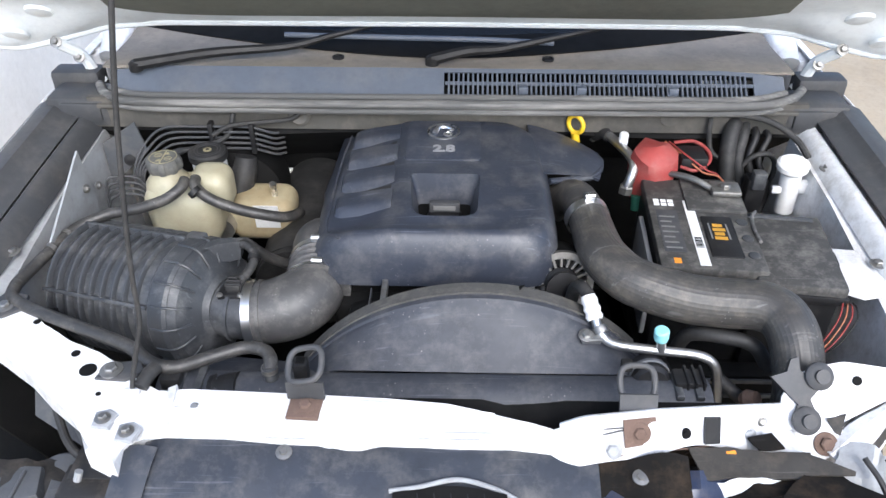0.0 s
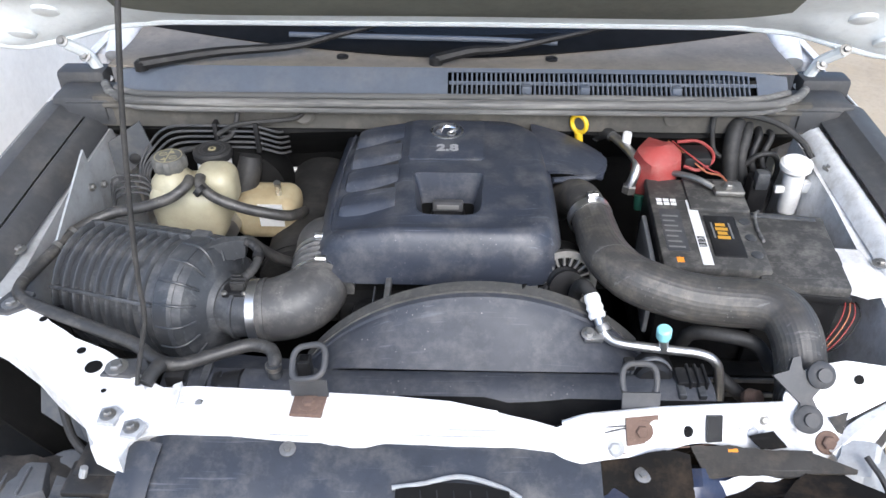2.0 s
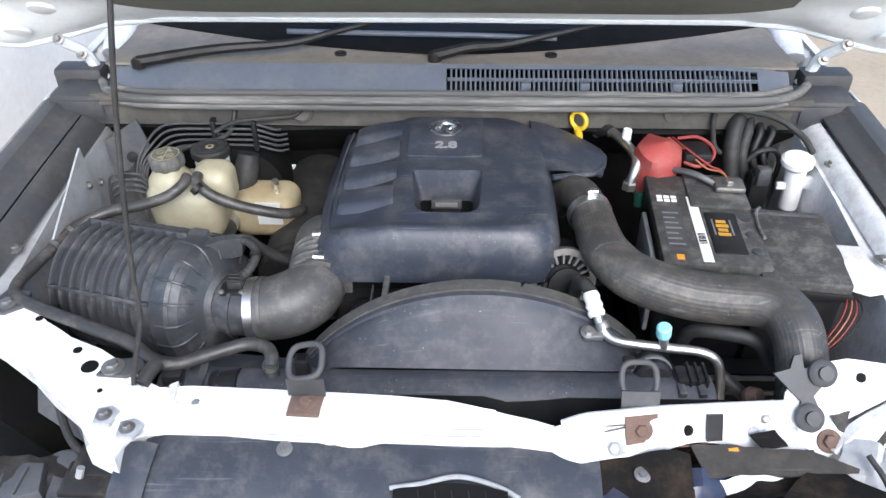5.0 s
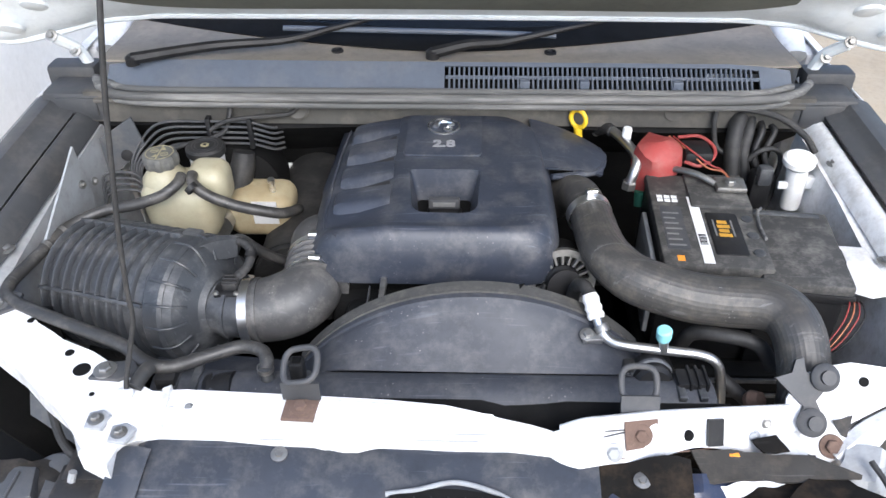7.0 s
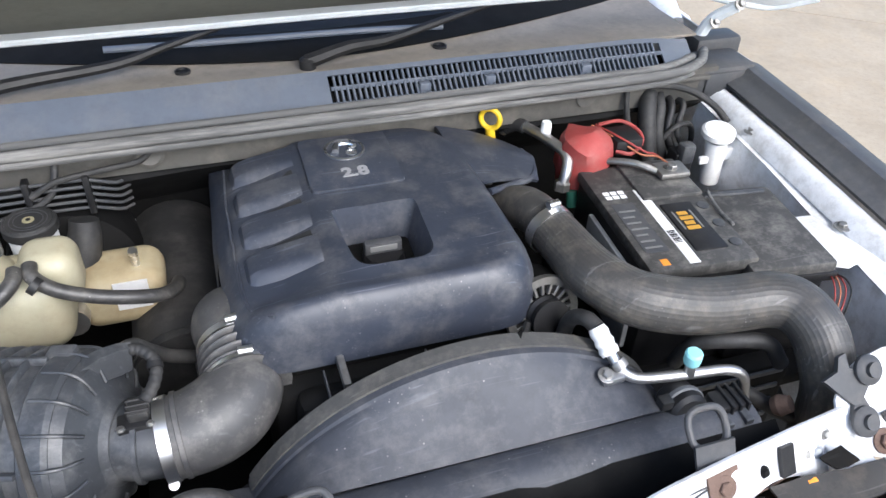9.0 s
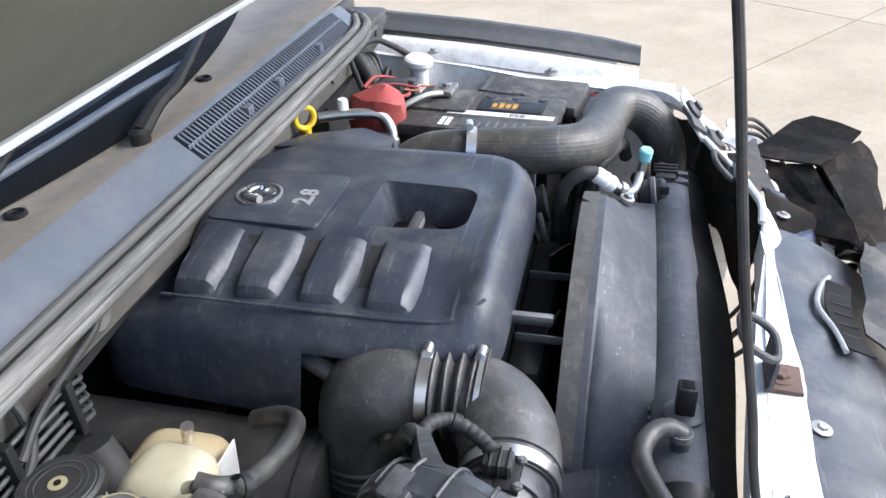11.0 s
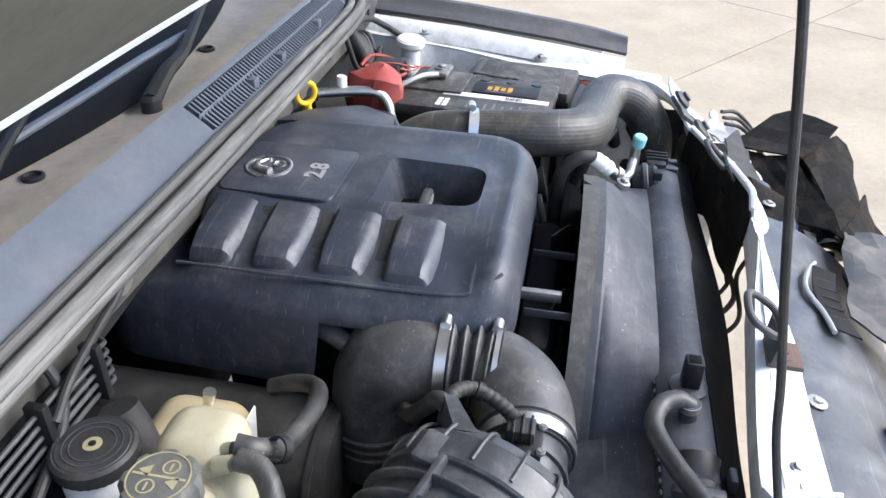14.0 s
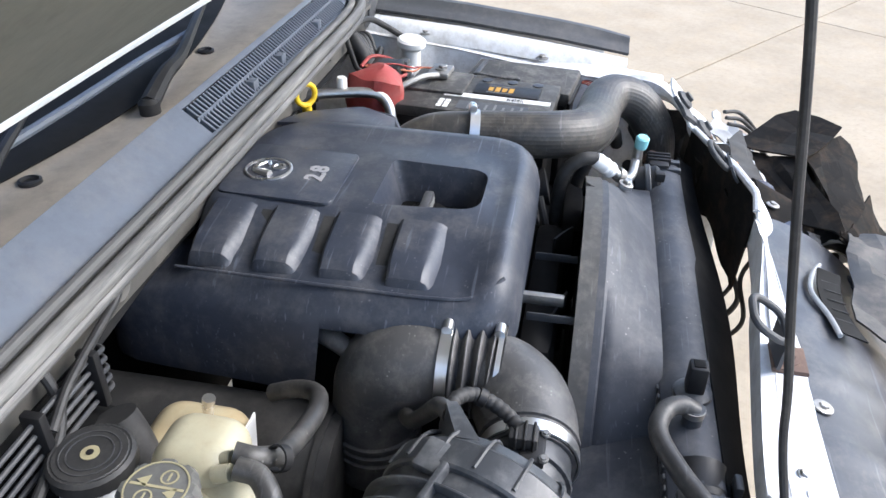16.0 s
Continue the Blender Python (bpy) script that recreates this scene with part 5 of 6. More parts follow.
part("firewall_grommet", lathe([(0.02, 0), (0.02, 0.003)], (0.463, 0.904, 1.097), (0, -1, 0.1), 28), M_FIRE, truck)
part("firewall_grommet", lathe([(0.017, 0), (0.017, 0.003)], (-0.385, 0.904, 1.10), (0, -1, 0.1), 28), M_FIRE, truck)

# ---------- battery side ----------
tray = part("battery_tray", box((0.36, 0.40, 0.80), (0.68, 0.80, 0.825), 0.006), M_DARK, truck)
bat = thing("battery", (0.468, 0.617, 0.825), "black dusty car battery with white and printed labels", "battery")
BM = Matrix.Translation((0.468, 0.617, 0)) @ Matrix.Rotation(radians(-4), 4, "Z")


def at(x, y, z):
    return BM @ Vector((x, y, z))


part("case", box((-0.087, -0.14, 0.825), (0.087, 0.14, 1.022), 0.006, m=BM), M_PLASTIC, bat)
part("lid", box((-0.09, -0.143, 1.012), (0.09, 0.143, 1.034), 0.005, m=BM), M_LID, bat)
part("lid_step", box((-0.02, 0.03, 1.03), (0.088, 0.14, 1.040), 0.003, m=BM), M_LID, bat)
part("lid_panel", box((0.0, -0.11, 1.032), (0.055, 0.015, 1.0365), 0.003, m=BM), M_PLASTIC, bat)
lab = part("label", box((-0.024, -0.135, 1.0335), (-0.006, 0.064, 1.0352), 0.0004, m=BM, seg=1), M_LABEL, bat, "long white strip label")
for k in range(9):
    part("label_bar", box((-0.022, -0.085 + 0.0035 * k, 1.0351), (-0.009, -0.0835 + 0.0035 * k + (k % 3) * 0.0006, 1.0356), 0, m=BM), M_DARK, lab)
part("warning_print", box((-0.078, -0.10, 1.0338), (-0.04, 0.03, 1.0346), 0, m=BM), M_FENDER, bat)
for k in range(7):
    part("warning_print", box((-0.074, -0.09 + 0.016 * k, 1.0345), (-0.046 - 0.004 * (k % 3), -0.086 + 0.016 * k, 1.0351), 0, m=BM), M_PRINT, bat)
for k in range(3):
    for j in range(2):
        part("warning_print", box((-0.078 + 0.013 * k, 0.045 + 0.012 * j, 1.0341), (-0.068 + 0.013 * k, 0.054 + 0.012 * j, 1.0348), 0, m=BM), M_LABEL, bat)
for k in range(4):
    part("orange_print", box((0.014 + 0.002 * (k % 2), -0.06 + 0.013 * k, 1.0364), (0.036 - 0.003 * (k % 2), -0.051 + 0.013 * k, 1.037), 0, m=BM), M_AMBER, bat)
for k in (0.008, 0.039):
    part("pale_print", box((k, -0.058, 1.0364), (k + 0.003, -0.01, 1.0369), 0, m=BM), M_PRINT, bat)
part("orange_print", box((-0.066, -0.132, 1.0338), (-0.054, -0.118, 1.0348), 0, m=BM), M_ORANGE, bat)
for k in range(3):
    part("vent_plug", lathe([(0.01, 0), (0.01, 0.0025), (0.006, 0.003)], at(0.072, -0.1 + 0.05 * k, 1.0335), (0, 0, 1), 20), M_BOX, bat)
post = part("terminal", lathe([(0.013, 0), (0.012, 0.018), (0.008, 0.02)], at(0.055, 0.09, 1.038), (0, 0, 1), 20), M_STEEL, bat, "grey lead terminal post")
part("terminal_clamp", box((0.03, 0.07, 1.042), (0.085, 0.112, 1.054), 0.004, m=BM), M_STEEL, bat)
part("nut", bolt(at(0.055, 0.086, 1.052), (0, 0, 1), 0.009, 0.009), M_STEEL, bat)
part("terminal_lead", tube([at(0.03, 0.09, 1.05), at(0.0, 0.11, 1.056), at(-0.03, 0.135, 1.05), at(-0.05, 0.155, 1.04)], 0.006, 10), M_STEEL, bat)
part("side_skin", box((-0.1, -0.12, 0.86), (-0.0905, 0.06, 1.0), 0.003, m=BM), M_APRON, bat)

fuse = thing("fuse_box", (0.60, 0.55, 0.83), "black dusty plastic fuse box with a flat lid", "fuse box")
FM = Matrix.Translation((0.605, 0.55, 0)) @ Matrix.Rotation(radians(-7), 4, "Z")
part("body", box((-0.062, -0.10, 0.83), (0.07, 0.10, 1.0), 0.006, m=FM), M_PLASTIC, fuse)
part("lid", box((-0.068, -0.108, 0.997), (0.077, 0.108, 1.026), 0.007, m=FM), M_LID, fuse, "dusty flat lid")
part("lid_lip", box((-0.07, -0.111, 0.992), (0.079, -0.104, 1.008), 0.002, m=FM), M_PLASTIC, fuse)
part("lid_catch", box((0.072, -0.02, 0.985), (0.086, 0.02, 1.012), 0.003, m=FM), M_PLASTIC, fuse)
part("lid_ridge", box((-0.06, 0.085, 1.024), (0.06, 0.095, 1.030), 0.002, m=FM), M_BOX, fuse)

rbig = [(0.235, 0.71, 1.02), (0.25, 0.665, 1.045), (0.259, 0.605, 1.05), (0.262, 0.565, 1.051), (0.264, 0.52, 1.053), (0.273, 0.473, 1.053), (0.301, 0.43, 1.048), (0.345, 0.41, 1.04), (0.398, 0.40, 1.031), (0.45, 0.395, 1.028), (0.50, 0.385, 1.032), (0.528, 0.365, 1.031), (0.540, 0.33, 1.019), (0.545, 0.297, 0.985), (0.549, 0.274, 0.93), (0.55, 0.265, 0.80)]
big = thing("intercooler_hose", (0.4, 0.42, 0.8), "thick dusty black rubber intercooler hose with faint printing", "hose")
part("hose", tube(rbig[2:], lambda u: 0.036 + 0.004 * math.sin(math.pi * u), 108, 8, flute=0.0006), M_BIGHOSE, big, smooth=60)
part("pipe_end", tube([(0.215, 0.73, 0.99), *rbig[:3], (0.259, 0.59, 1.047)], 0.0345, 24, 6), M_BIGHOSE, big, "brown dusty pipe end")
clamp_ring((0.2575, 0.60, 1.05), (0.2, -1, -0.1), 0.0375, big, 0.008, (0.2575, 0.60, 1.095))
for k in range(11):
    p = Vector((0.325 + 0.0115 * k + (0.02 if k > 6 else 0), 0.394 - 0.0012 * k, 1.0715 - 0.001 * k))
    part("printing", box((p.x, p.y - 0.003, p.z - 0.0008), (p.x + 0.005, p.y + 0.002, p.z + 0.0016), 0.0004, seg=1), M_PRINT, big)

# red terminal cap and wiring
redc = thing("red_terminal_cover", (0.415, 0.80, 0.98), "faded red plastic terminal cover, scuffed", "terminal cover")
rbm = lathe([(0.05, 0), (0.055, 0.03), (0.054, 0.07), (0.049, 0.092), (0.03, 0.104), (0.01, 0.106)], (0.413, 0.81, 0.982), (0.05, -0.1, 1), 18)
for v in rbm.verts:
    nn = noise.noise_vector(v.co * 22)
    v.co += nn * 0.013
    v.co.x = 0.413 + (v.co.x - 0.413) * 0.86
part("cover", rbm, M_RED, redc, smooth=30)
part("flap", box((0.462, 0.772, 1.045), (0.516, 0.83, 1.074), 0.006, m=None), M_PLASTIC, redc, "black fuse holder")
part("holder_rim", tube([(0.463, 0.845, 1.07), (0.50, 0.835, 1.078), (0.523, 0.81, 1.07), (0.52, 0.785, 1.06), (0.49, 0.765, 1.052), (0.463, 0.775, 1.055)], 0.0035, 8), M_RED, redc)
for off, m_ in ((0.0, M_WIRE), (0.008, M_REDW)):
    solo("battery_wire", tube([(0.44 + off, 0.83, 1.08), (0.47, 0.79 - off, 1.07 + off), (0.50 + off, 0.755, 1.055 + off * 0.5), (0.525, 0.74 + off, 1.055), (0.535, 0.715, 1.052)], 0.0018, 8), m_, "thin coloured battery wire", "wire", "battery wires")
solo("green_sleeve", tube([(0.385, 0.77, 0.99), (0.387, 0.765, 0.96)], 0.01, 12), mat("green_plastic", (0.03, 0.14, 0.09), 0.5), "small dark green plastic sleeve", "sleeve")

acp = thing("air_conditioning_pipe", (0.36, 0.83, 1.0), "bright aluminium air conditioning pipe with white cap", "pipe")
part("pipe", tube([(0.315, 0.935, 1.03), (0.325, 0.92, 1.05), (0.338, 0.90, 1.056), (0.352, 0.865, 1.058), (0.368, 0.815, 1.058), (0.374, 0.785, 1.052), (0.368, 0.768, 1.035), (0.36, 0.762, 1.012)], 0.0095, 14, 6), M_ALU, acp)
part("sleeve", tube([(0.318, 0.928, 1.04), (0.33, 0.91, 1.055), (0.34, 0.893, 1.057)], 0.0125, 14, 4), M_RUBBER, acp)
part("union", lathe([(0.0145, 0), (0.0145, 0.014), (0.011, 0.018)], (0.36, 0.763, 1.0), (0.1, 0.1, 1), 6), M_STEEL, acp)
part("service_cap", lathe([(0.0095, 0), (0.0095, 0.02), (0.008, 0.024)], (0.362, 0.852, 1.062), (0, 0, 1), 10), M_WHITEP, acp, "white plastic service cap")

ac2 = thing("air_conditioning_line", (0.33, 0.33, 0.9), "bright aluminium front refrigerant line with pale blue cap", "pipe")
part("pipe", tube([(0.243, 0.372, 1.018), (0.250, 0.355, 1.003), (0.262, 0.343, 0.992), (0.285, 0.333, 0.99), (0.35, 0.325, 0.988), (0.40, 0.32, 0.985), (0.425, 0.315, 0.972), (0.436, 0.312, 0.94), (0.445, 0.305, 0.88), (0.45, 0.30, 0.8)], 0.0075, 14, 6), M_ALU, ac2)
part("fitting", lathe([(0.012, 0), (0.014, 0.006), (0.012, 0.012), (0.014, 0.018), (0.012, 0.024), (0.0135, 0.032), (0.011, 0.04)], (0.245, 0.368, 1.012), (-0.25, 0.75, 0.6), 20), M_WHITEP, ac2, "white ribbed fitting")
part("rubber_line", tube([(0.236, 0.396, 1.036), (0.229, 0.418, 1.036), (0.222, 0.442, 1.015), (0.218, 0.45, 0.97), (0.215, 0.45, 0.9)], 0.011, 14, 6), M_RUBBER, ac2)
part("service_port", tube([(0.343, 0.325, 0.99), (0.338, 0.322, 1.02)], 0.0075, 12, 3), M_ALU, ac2)
part("port_cap", lathe([(0.0105, 0), (0.0115, 0.004), (0.0115, 0.018), (0.009, 0.021)], (0.338, 0.322, 1.016), (-0.1, -0.1, 1), 20), M_CYAN, ac2, "pale blue port cap")
part("bracket", box((0.222, 0.335, 0.99), (0.252, 0.355, 1.0), 0.002), M_ALU, ac2)
part("bolt", bolt((0.229, 0.345, 0.999), (0, -0.3, 1), 0.007), M_STEEL, ac2)
part("clip", lathe([(0.0115, -0.006), (0.0125, 0), (0.0115, 0.006)], (0.252, 0.355, 1.003), (-0.4, 0.7, 0.5), 18), M_STEEL, ac2)

alt = thing("alternator", (0.195, 0.46, 0.93), "finned dark metal alternator with black pulley", "alternator")
AXV = Vector((0.12, -1, 0.25)).normalized()
AC = Vector((0.205, 0.497, 0.985))
part("case", lathe([(0.03, 0), (0.052, 0.004), (0.056, 0.012), (0.056, 0.06)], AC - AXV * 0.06, AXV, 40), M_DARK, alt)
part("rim", lathe([(0.046, -0.002), (0.058, -0.002), (0.058, 0.008), (0.046, 0.008)], AC, AXV, 40, ring=True), M_STEEL, alt)
fin_q = AXV.to_track_quat("Z", "Y").to_matrix().to_4x4()
for k in range(20):
    a = 2 * math.pi * k / 20
    part("fin", box((0.03, -0.002, -0.001), (0.05, 0.0025, 0.008), 0.0006, m=Matrix.Translation(AC) @ fin_q @ Matrix.Rotation(a, 4, "Z"), seg=1), M_STEEL, alt)
part("pulley", lathe([(0.028, 0.004), (0.03, 0.01), (0.026, 0.015), (0.026, 0.02), (0.03, 0.026), (0.03, 0.03), (0.012, 0.032)], AC, AXV, 28), M_PLASTIC, alt)
belt = solo("drive_belt", tube([tuple(AC + AXV * 0.02 + Vector((-0.03, 0, 0.0))), (0.12, 0.435, 0.86), (0.05, 0.435, 0.76)], 0.006, 8), M_RUBBER, "black ribbed drive belt", "belt")

duct = thing("thermostat_duct", (0.325, 0.30, 0.9), "round black plastic duct end beside the radiator", "duct")
part("drum", lathe([(0.026, 0), (0.029, 0.004), (0.029, 0.04), (0.024, 0.046), (0.01, 0.046)], (0.325, 0.325, 0.952), (0, -1, 0.2), 32), M_PLASTIC, duct)
part("ring", lathe([(0.03, 0), (0.0325, 0.002), (0.0325, 0.008), (0.03, 0.01)], (0.325, 0.305, 0.956), (0, -1, 0.2), 32, ring=True), M_GREYDUST, duct)
part("connector", box((0.355, 0.265, 0.945), (0.40, 0.30, 0.978), 0.005), M_PLASTIC, duct)
for k in range(3):
    part("connector_rib", box((0.372 + 0.012 * k, 0.262, 0.948), (0.377 + 0.012 * k, 0.303, 0.982), 0.002), M_PLASTIC, duct)
part("lug", box((0.275, 0.28, 0.985), (0.292, 0.296, 1.0), 0.002), M_PLASTIC, duct)

# washer filler, wing corner wiring
wash = thing("washer_filler", (0.70, 0.80, 0.96), "white plastic washer bottle filler neck with round cap", "filler neck")
part("neck", tube([(0.70, 0.80, 0.94), (0.698, 0.80, 0.99), (0.694, 0.80, 1.035)], lambda u: 0.019 + 0.002 * u, 20, 5), M_WHITEP, wash)
part("cap", lathe([(0.024, 0), (0.028, 0.004), (0.031, 0.008), (0.031, 0.018), (0.026, 0.022), (0.01, 0.022)], (0.693, 0.80, 1.034), (-0.05, -0.1, 1), 36), M_WHITEP, wash)
part("bracket", box((0.715, 0.79, 0.985), (0.768, 0.806, 1.012), 0.004), M_WHITEP, wash)
part("lug", box((0.662, 0.79, 0.985), (0.682, 0.80, 1.0), 0.003), M_WHITEP, wash)
part("screw", lathe([(0.008, 0), (0.008, 0.003)], (0.76, 0.788, 0.999), (0, -1, 0), 14), M_RUBBER, wash)
for i, (m_, r_) in enumerate(((M_RUBBER, 0.017), (M_RUBBER, 0.012), (M_PLASTIC, 0.008), (M_RUBBER, 0.006))):
    o = 0.022 * i
    solo("wiring_hose", tube([(0.60 + o, 0.91, 1.085 - 0.3 * o), (0.588 + o * 1.2, 0.885, 1.062), (0.585 + o, 0.865, 1.02), (0.592 + o * 1.3, 0.85, 0.96), (0.60 + o, 0.84, 0.88)], r_, 12), m_, "black rubber hose at the firewall corner", "hose", "firewall hoses")
solo("wiring_loop", tube([(0.61, 0.86, 1.0), (0.635, 0.855, 1.035), (0.67, 0.86, 1.035), (0.688, 0.865, 1.0), (0.68, 0.86, 0.95)], 0.0055, 10), M_RUBBER, "thin black looped cable", "cable")
solo("firewall_cable", tube([(0.545, 0.90, 1.105), (0.545, 0.89, 1.07), (0.555, 0.88, 1.03), (0.585, 0.87, 1.015)], 0.0055, 10), M_RUBBER, "black cable hanging on the firewall", "cable")
solo("wing_cable", tube([(0.45, 0.893, 1.108), (0.58, 0.888, 1.112), (0.66, 0.88, 1.10), (0.715, 0.86, 1.07), (0.735, 0.83, 1.045)], 0.0065, 10), M_RUBBER, "black cable running to the wing", "cable")
conn = thing("connector_block", (0.65, 0.81, 0.93), "black plastic connector block with cables", "connector")
part("block", box((0.615, 0.80, 0.93), (0.655, 0.835, 1.01), 0.006), M_PLASTIC, conn)
part("cap", box((0.62, 0.79, 0.99), (0.648, 0.815, 1.03), 0.006), M_BOX, conn)
solo("fuse_box_wire", tube([(0.578, 0.655, 1.03), (0.563, 0.63, 1.038), (0.555, 0.59, 1.037), (0.555, 0.55, 1.036)], 0.003, 8), M_SEAL, "thin pale cable lying on the fuse box", "wire")
for i, m_ in enumerate((M_REDW, M_WIRE, M_REDW, M_PLASTIC)):
    solo("loose_wire", tube([(0.665 + 0.008 * i, 0.45, 0.985), (0.66 + 0.006 * i, 0.43 - 0.004 * i, 1.0), (0.64 + 0.01 * i, 0.395, 0.99), (0.61 + 0.008 * i, 0.37, 0.955), (0.585, 0.35 + 0.01 * i, 0.92)], 0.0013, 8), m_, "frayed loose red wire beside the fuse box", "wire", "loose wires")
solo("lower_hose", tube([(0.40, 0.42, 0.90), (0.41, 0.40, 0.955), (0.45, 0.375, 0.975), (0.50, 0.36, 0.97), (0.53, 0.35, 0.93)], 0.012, 12), M_RUBBER, "black rubber hose below the intercooler hose", "hose")
solo("lower_hose", tube([(0.44, 0.33, 0.93), (0.49, 0.30, 0.90), (0.55, 0.28, 0.87)], 0.011, 12), M_RUBBER, "black rubber hose low in the bay", "hose")
solo("rusty_fitting", lathe([(0.012, 0), (0.016, 0.01), (0.012, 0.025)], (0.475, 0.29, 0.92), (0.5, -0.5, 0.6), 10), M_RUST, "small rusty pipe fitting", "fitting")
part("lower_beam", box((0.30, 0.40, 0.70), (0.62, 0.44, 0.86), 0.01), M_DARK, truck)
for k in range(4):
    part("grid_bar", box((0.32, 0.395, 0.74 + 0.035 * k), (0.60, 0.40, 0.75 + 0.035 * k), 0.002), M_BOX, truck)

dip = thing("dipstick", (0.267, 0.895, 0.95), "yellow ring-handled oil dipstick", "dipstick")
dring = [(0.268 + 0.0135 * math.cos(2 * math.pi * k / 24), 0.886 - 0.0115 * math.cos(2 * math.pi * k / 24), 1.087 + 0.0185 * math.sin(2 * math.pi * k / 24)) for k in range(25)]
part("ring", tube(dring, 0.0048, 10, smooth_path=False), M_YEL, dip)
part("stem", tube([(0.268, 0.886, 1.069), (0.272, 0.886, 1.045)], 0.0085, 12, 3), M_YEL, dip)
part("guide_tube", tube([(0.272, 0.892, 1.046), (0.276, 0.885, 0.95)], 0.0055, 10, 3), M_STEEL, dip)

# bracket at the bent corner of the cross member
cb = thing("corner_bracket", (0.52, 0.23, 0.998), "dark grey steel corner bracket with two large bolts", "bracket")
cb_pts = [(0.475, 0.243), (0.498, 0.248), (0.504, 0.26), (0.515, 0.262), (0.517, 0.249), (0.549, 0.237), (0.53, 0.222), (0.54, 0.206), (0.534, 0.194), (0.512, 0.193), (0.507, 0.206), (0.513, 0.217), (0.492, 0.231)]
part("plate", ring_faces(bmesh.new(), [[corner(x, y, 0.001) for x, y in cb_pts], [corner(x, y, 0.008) for x, y in cb_pts]]), M_FENDER, cb)
for p in ((0.542, 0.244), (0.522, 0.202)):
    part("bolt", lathe([(0.02, 0), (0.02, 0.006), (0.015, 0.01), (0.01, 0.011), (0.01, 0.017)], corner(p[0], p[1], 0.007), (0, -0.74, 0.67), 24), M_FENDER, cb)
part("lower_bolt", bolt(corner(0.552, 0.18, 0.001), (0, -0.74, 0.67), 0.01, 0.008), M_RUST, cb)
bl = thing("corner_bolt", (-0.705, 0.385, 0.996), "grey rubber-washered bolt on the cross member end", "bolt")
part("washer", slab([(-0.74, 0.37), (-0.70, 0.365), (-0.675, 0.385), (-0.68, 0.42), (-0.72, 0.43)], 0.996, 1.003, 0.002), M_FENDER, bl)
part("bolt", bolt((-0.705, 0.39, 1.002), (0, 0, 1), 0.009), M_STEEL, bl)
ml = thing("bonnet_bracket", (-0.47, 0.25, 0.998), "grey steel bracket bolted beside the prop rod", "bracket")
part("plate", slab([(-0.50, 0.235), (-0.455, 0.232), (-0.43, 0.25), (-0.445, 0.272), (-0.49, 0.265)], 0.998, 1.004, 0.002), M_FENDER, ml)
part("bolt", bolt((-0.48, 0.25, 1.003), (0, 0, 1), 0.01), M_STEEL, ml)

# ---------- torn front end ----------


def crumple(f, nu, nv, amp, seed, thick=0.003):
    """A sheet folded along sharp creases."""
    def g(u, v):
        p = Vector(f(u, v))
        fold = [abs(noise.noise(p * 9 + Vector((seed, k * 7, 0)))) - 0.2 for k in range(3)]
        fine = [abs(noise.noise(p * 26 + Vector((k * 5, seed, 0)))) - 0.2 for k in range(3)]
        return p + Vector(fold) * amp * 2.2 + Vector(fine) * amp * 0.9
    return sheet(g, nu * 2, nv * 2, thick)


torn = thing("torn_bumper_liner", (0.47, 0.02, 0.75), "torn crumpled black plastic bumper liner", "bumper piece")
part("sheet", crumple(lambda u, v: (0.26 + 0.38 * u, 0.02 - 0.1 * v, 0.95 - 0.06 * (1 - v) - 0.12 * v * v + 0.05 * math.sin(3 * u)), 10, 7, 0.022, 9), M_TORN, torn, smooth=26)


part("plate", crumple(quad((0.53, 0.145, 0.95), (0.64, 0.012, 0.982), (0.57, -0.066, 0.975), (0.42, 0.03, 0.985)), 2, 1, 0.012, 5), M_BENT, torn, "black bent plate with sharp corners", smooth=4)
part("plate", crumple(quad((0.44, 0.02, 0.98), (0.57, -0.066, 0.973), (0.40, -0.083, 0.94), (0.22, 0.0, 0.945)), 2, 2, 0.014, 15), M_BENT, torn, smooth=4)
part("plate", crumple(quad((0.50, 0.12, 0.955), (0.43, 0.03, 0.978), (0.21, 0.0, 0.945), (0.30, 0.09, 0.925)), 3, 2, 0.014, 25), M_BENT, torn, smooth=4)
part("plate", crumple(quad((0.40, -0.08, 0.94), (0.22, 0.0, 0.945), (0.17, -0.07, 0.87), (0.36, -0.14, 0.85)), 2, 2, 0.014, 35), M_BENT, torn, smooth=4)
part("plate", crumple(quad((0.26, -0.01, 0.94), (0.25, -0.11, 0.925), (-0.09, -0.06, 0.93), (-0.02, 0.045, 0.955)), 4, 3, 0.012, 45), M_TORN, torn, "crumpled black bumper skin with brown dust", smooth=12)
M_STRIP = mat("brown_black_plastic", (0.04, 0.036, 0.03), 0.55, dusty=0.6, dust=(0.11, 0.09, 0.068), scale=15, scratch=0.3)
part("torn_strip", crumple(quad((0.348, 0.155, 0.967), (0.513, 0.149, 0.967), (0.497, 0.112, 0.961), (0.362, 0.106, 0.96)), 8, 3, 0.004, 71), M_STRIP, torn, "torn brown-black plastic strip", smooth=26)
part("torn_strip", crumple(quad((0.505, 0.15, 0.967), (0.566, 0.119, 0.964), (0.563, 0.114, 0.963), (0.492, 0.116, 0.961)), 3, 2, 0.003, 73), M_STRIP, torn, smooth=26)
part("hanging_piece", crumple(quad((0.28, 0.176, 0.975), (0.46, 0.2, 0.95), (0.42, 0.18, 0.86), (0.24, 0.165, 0.9)), 4, 3, 0.014, 81), M_BENT, torn, smooth=10)
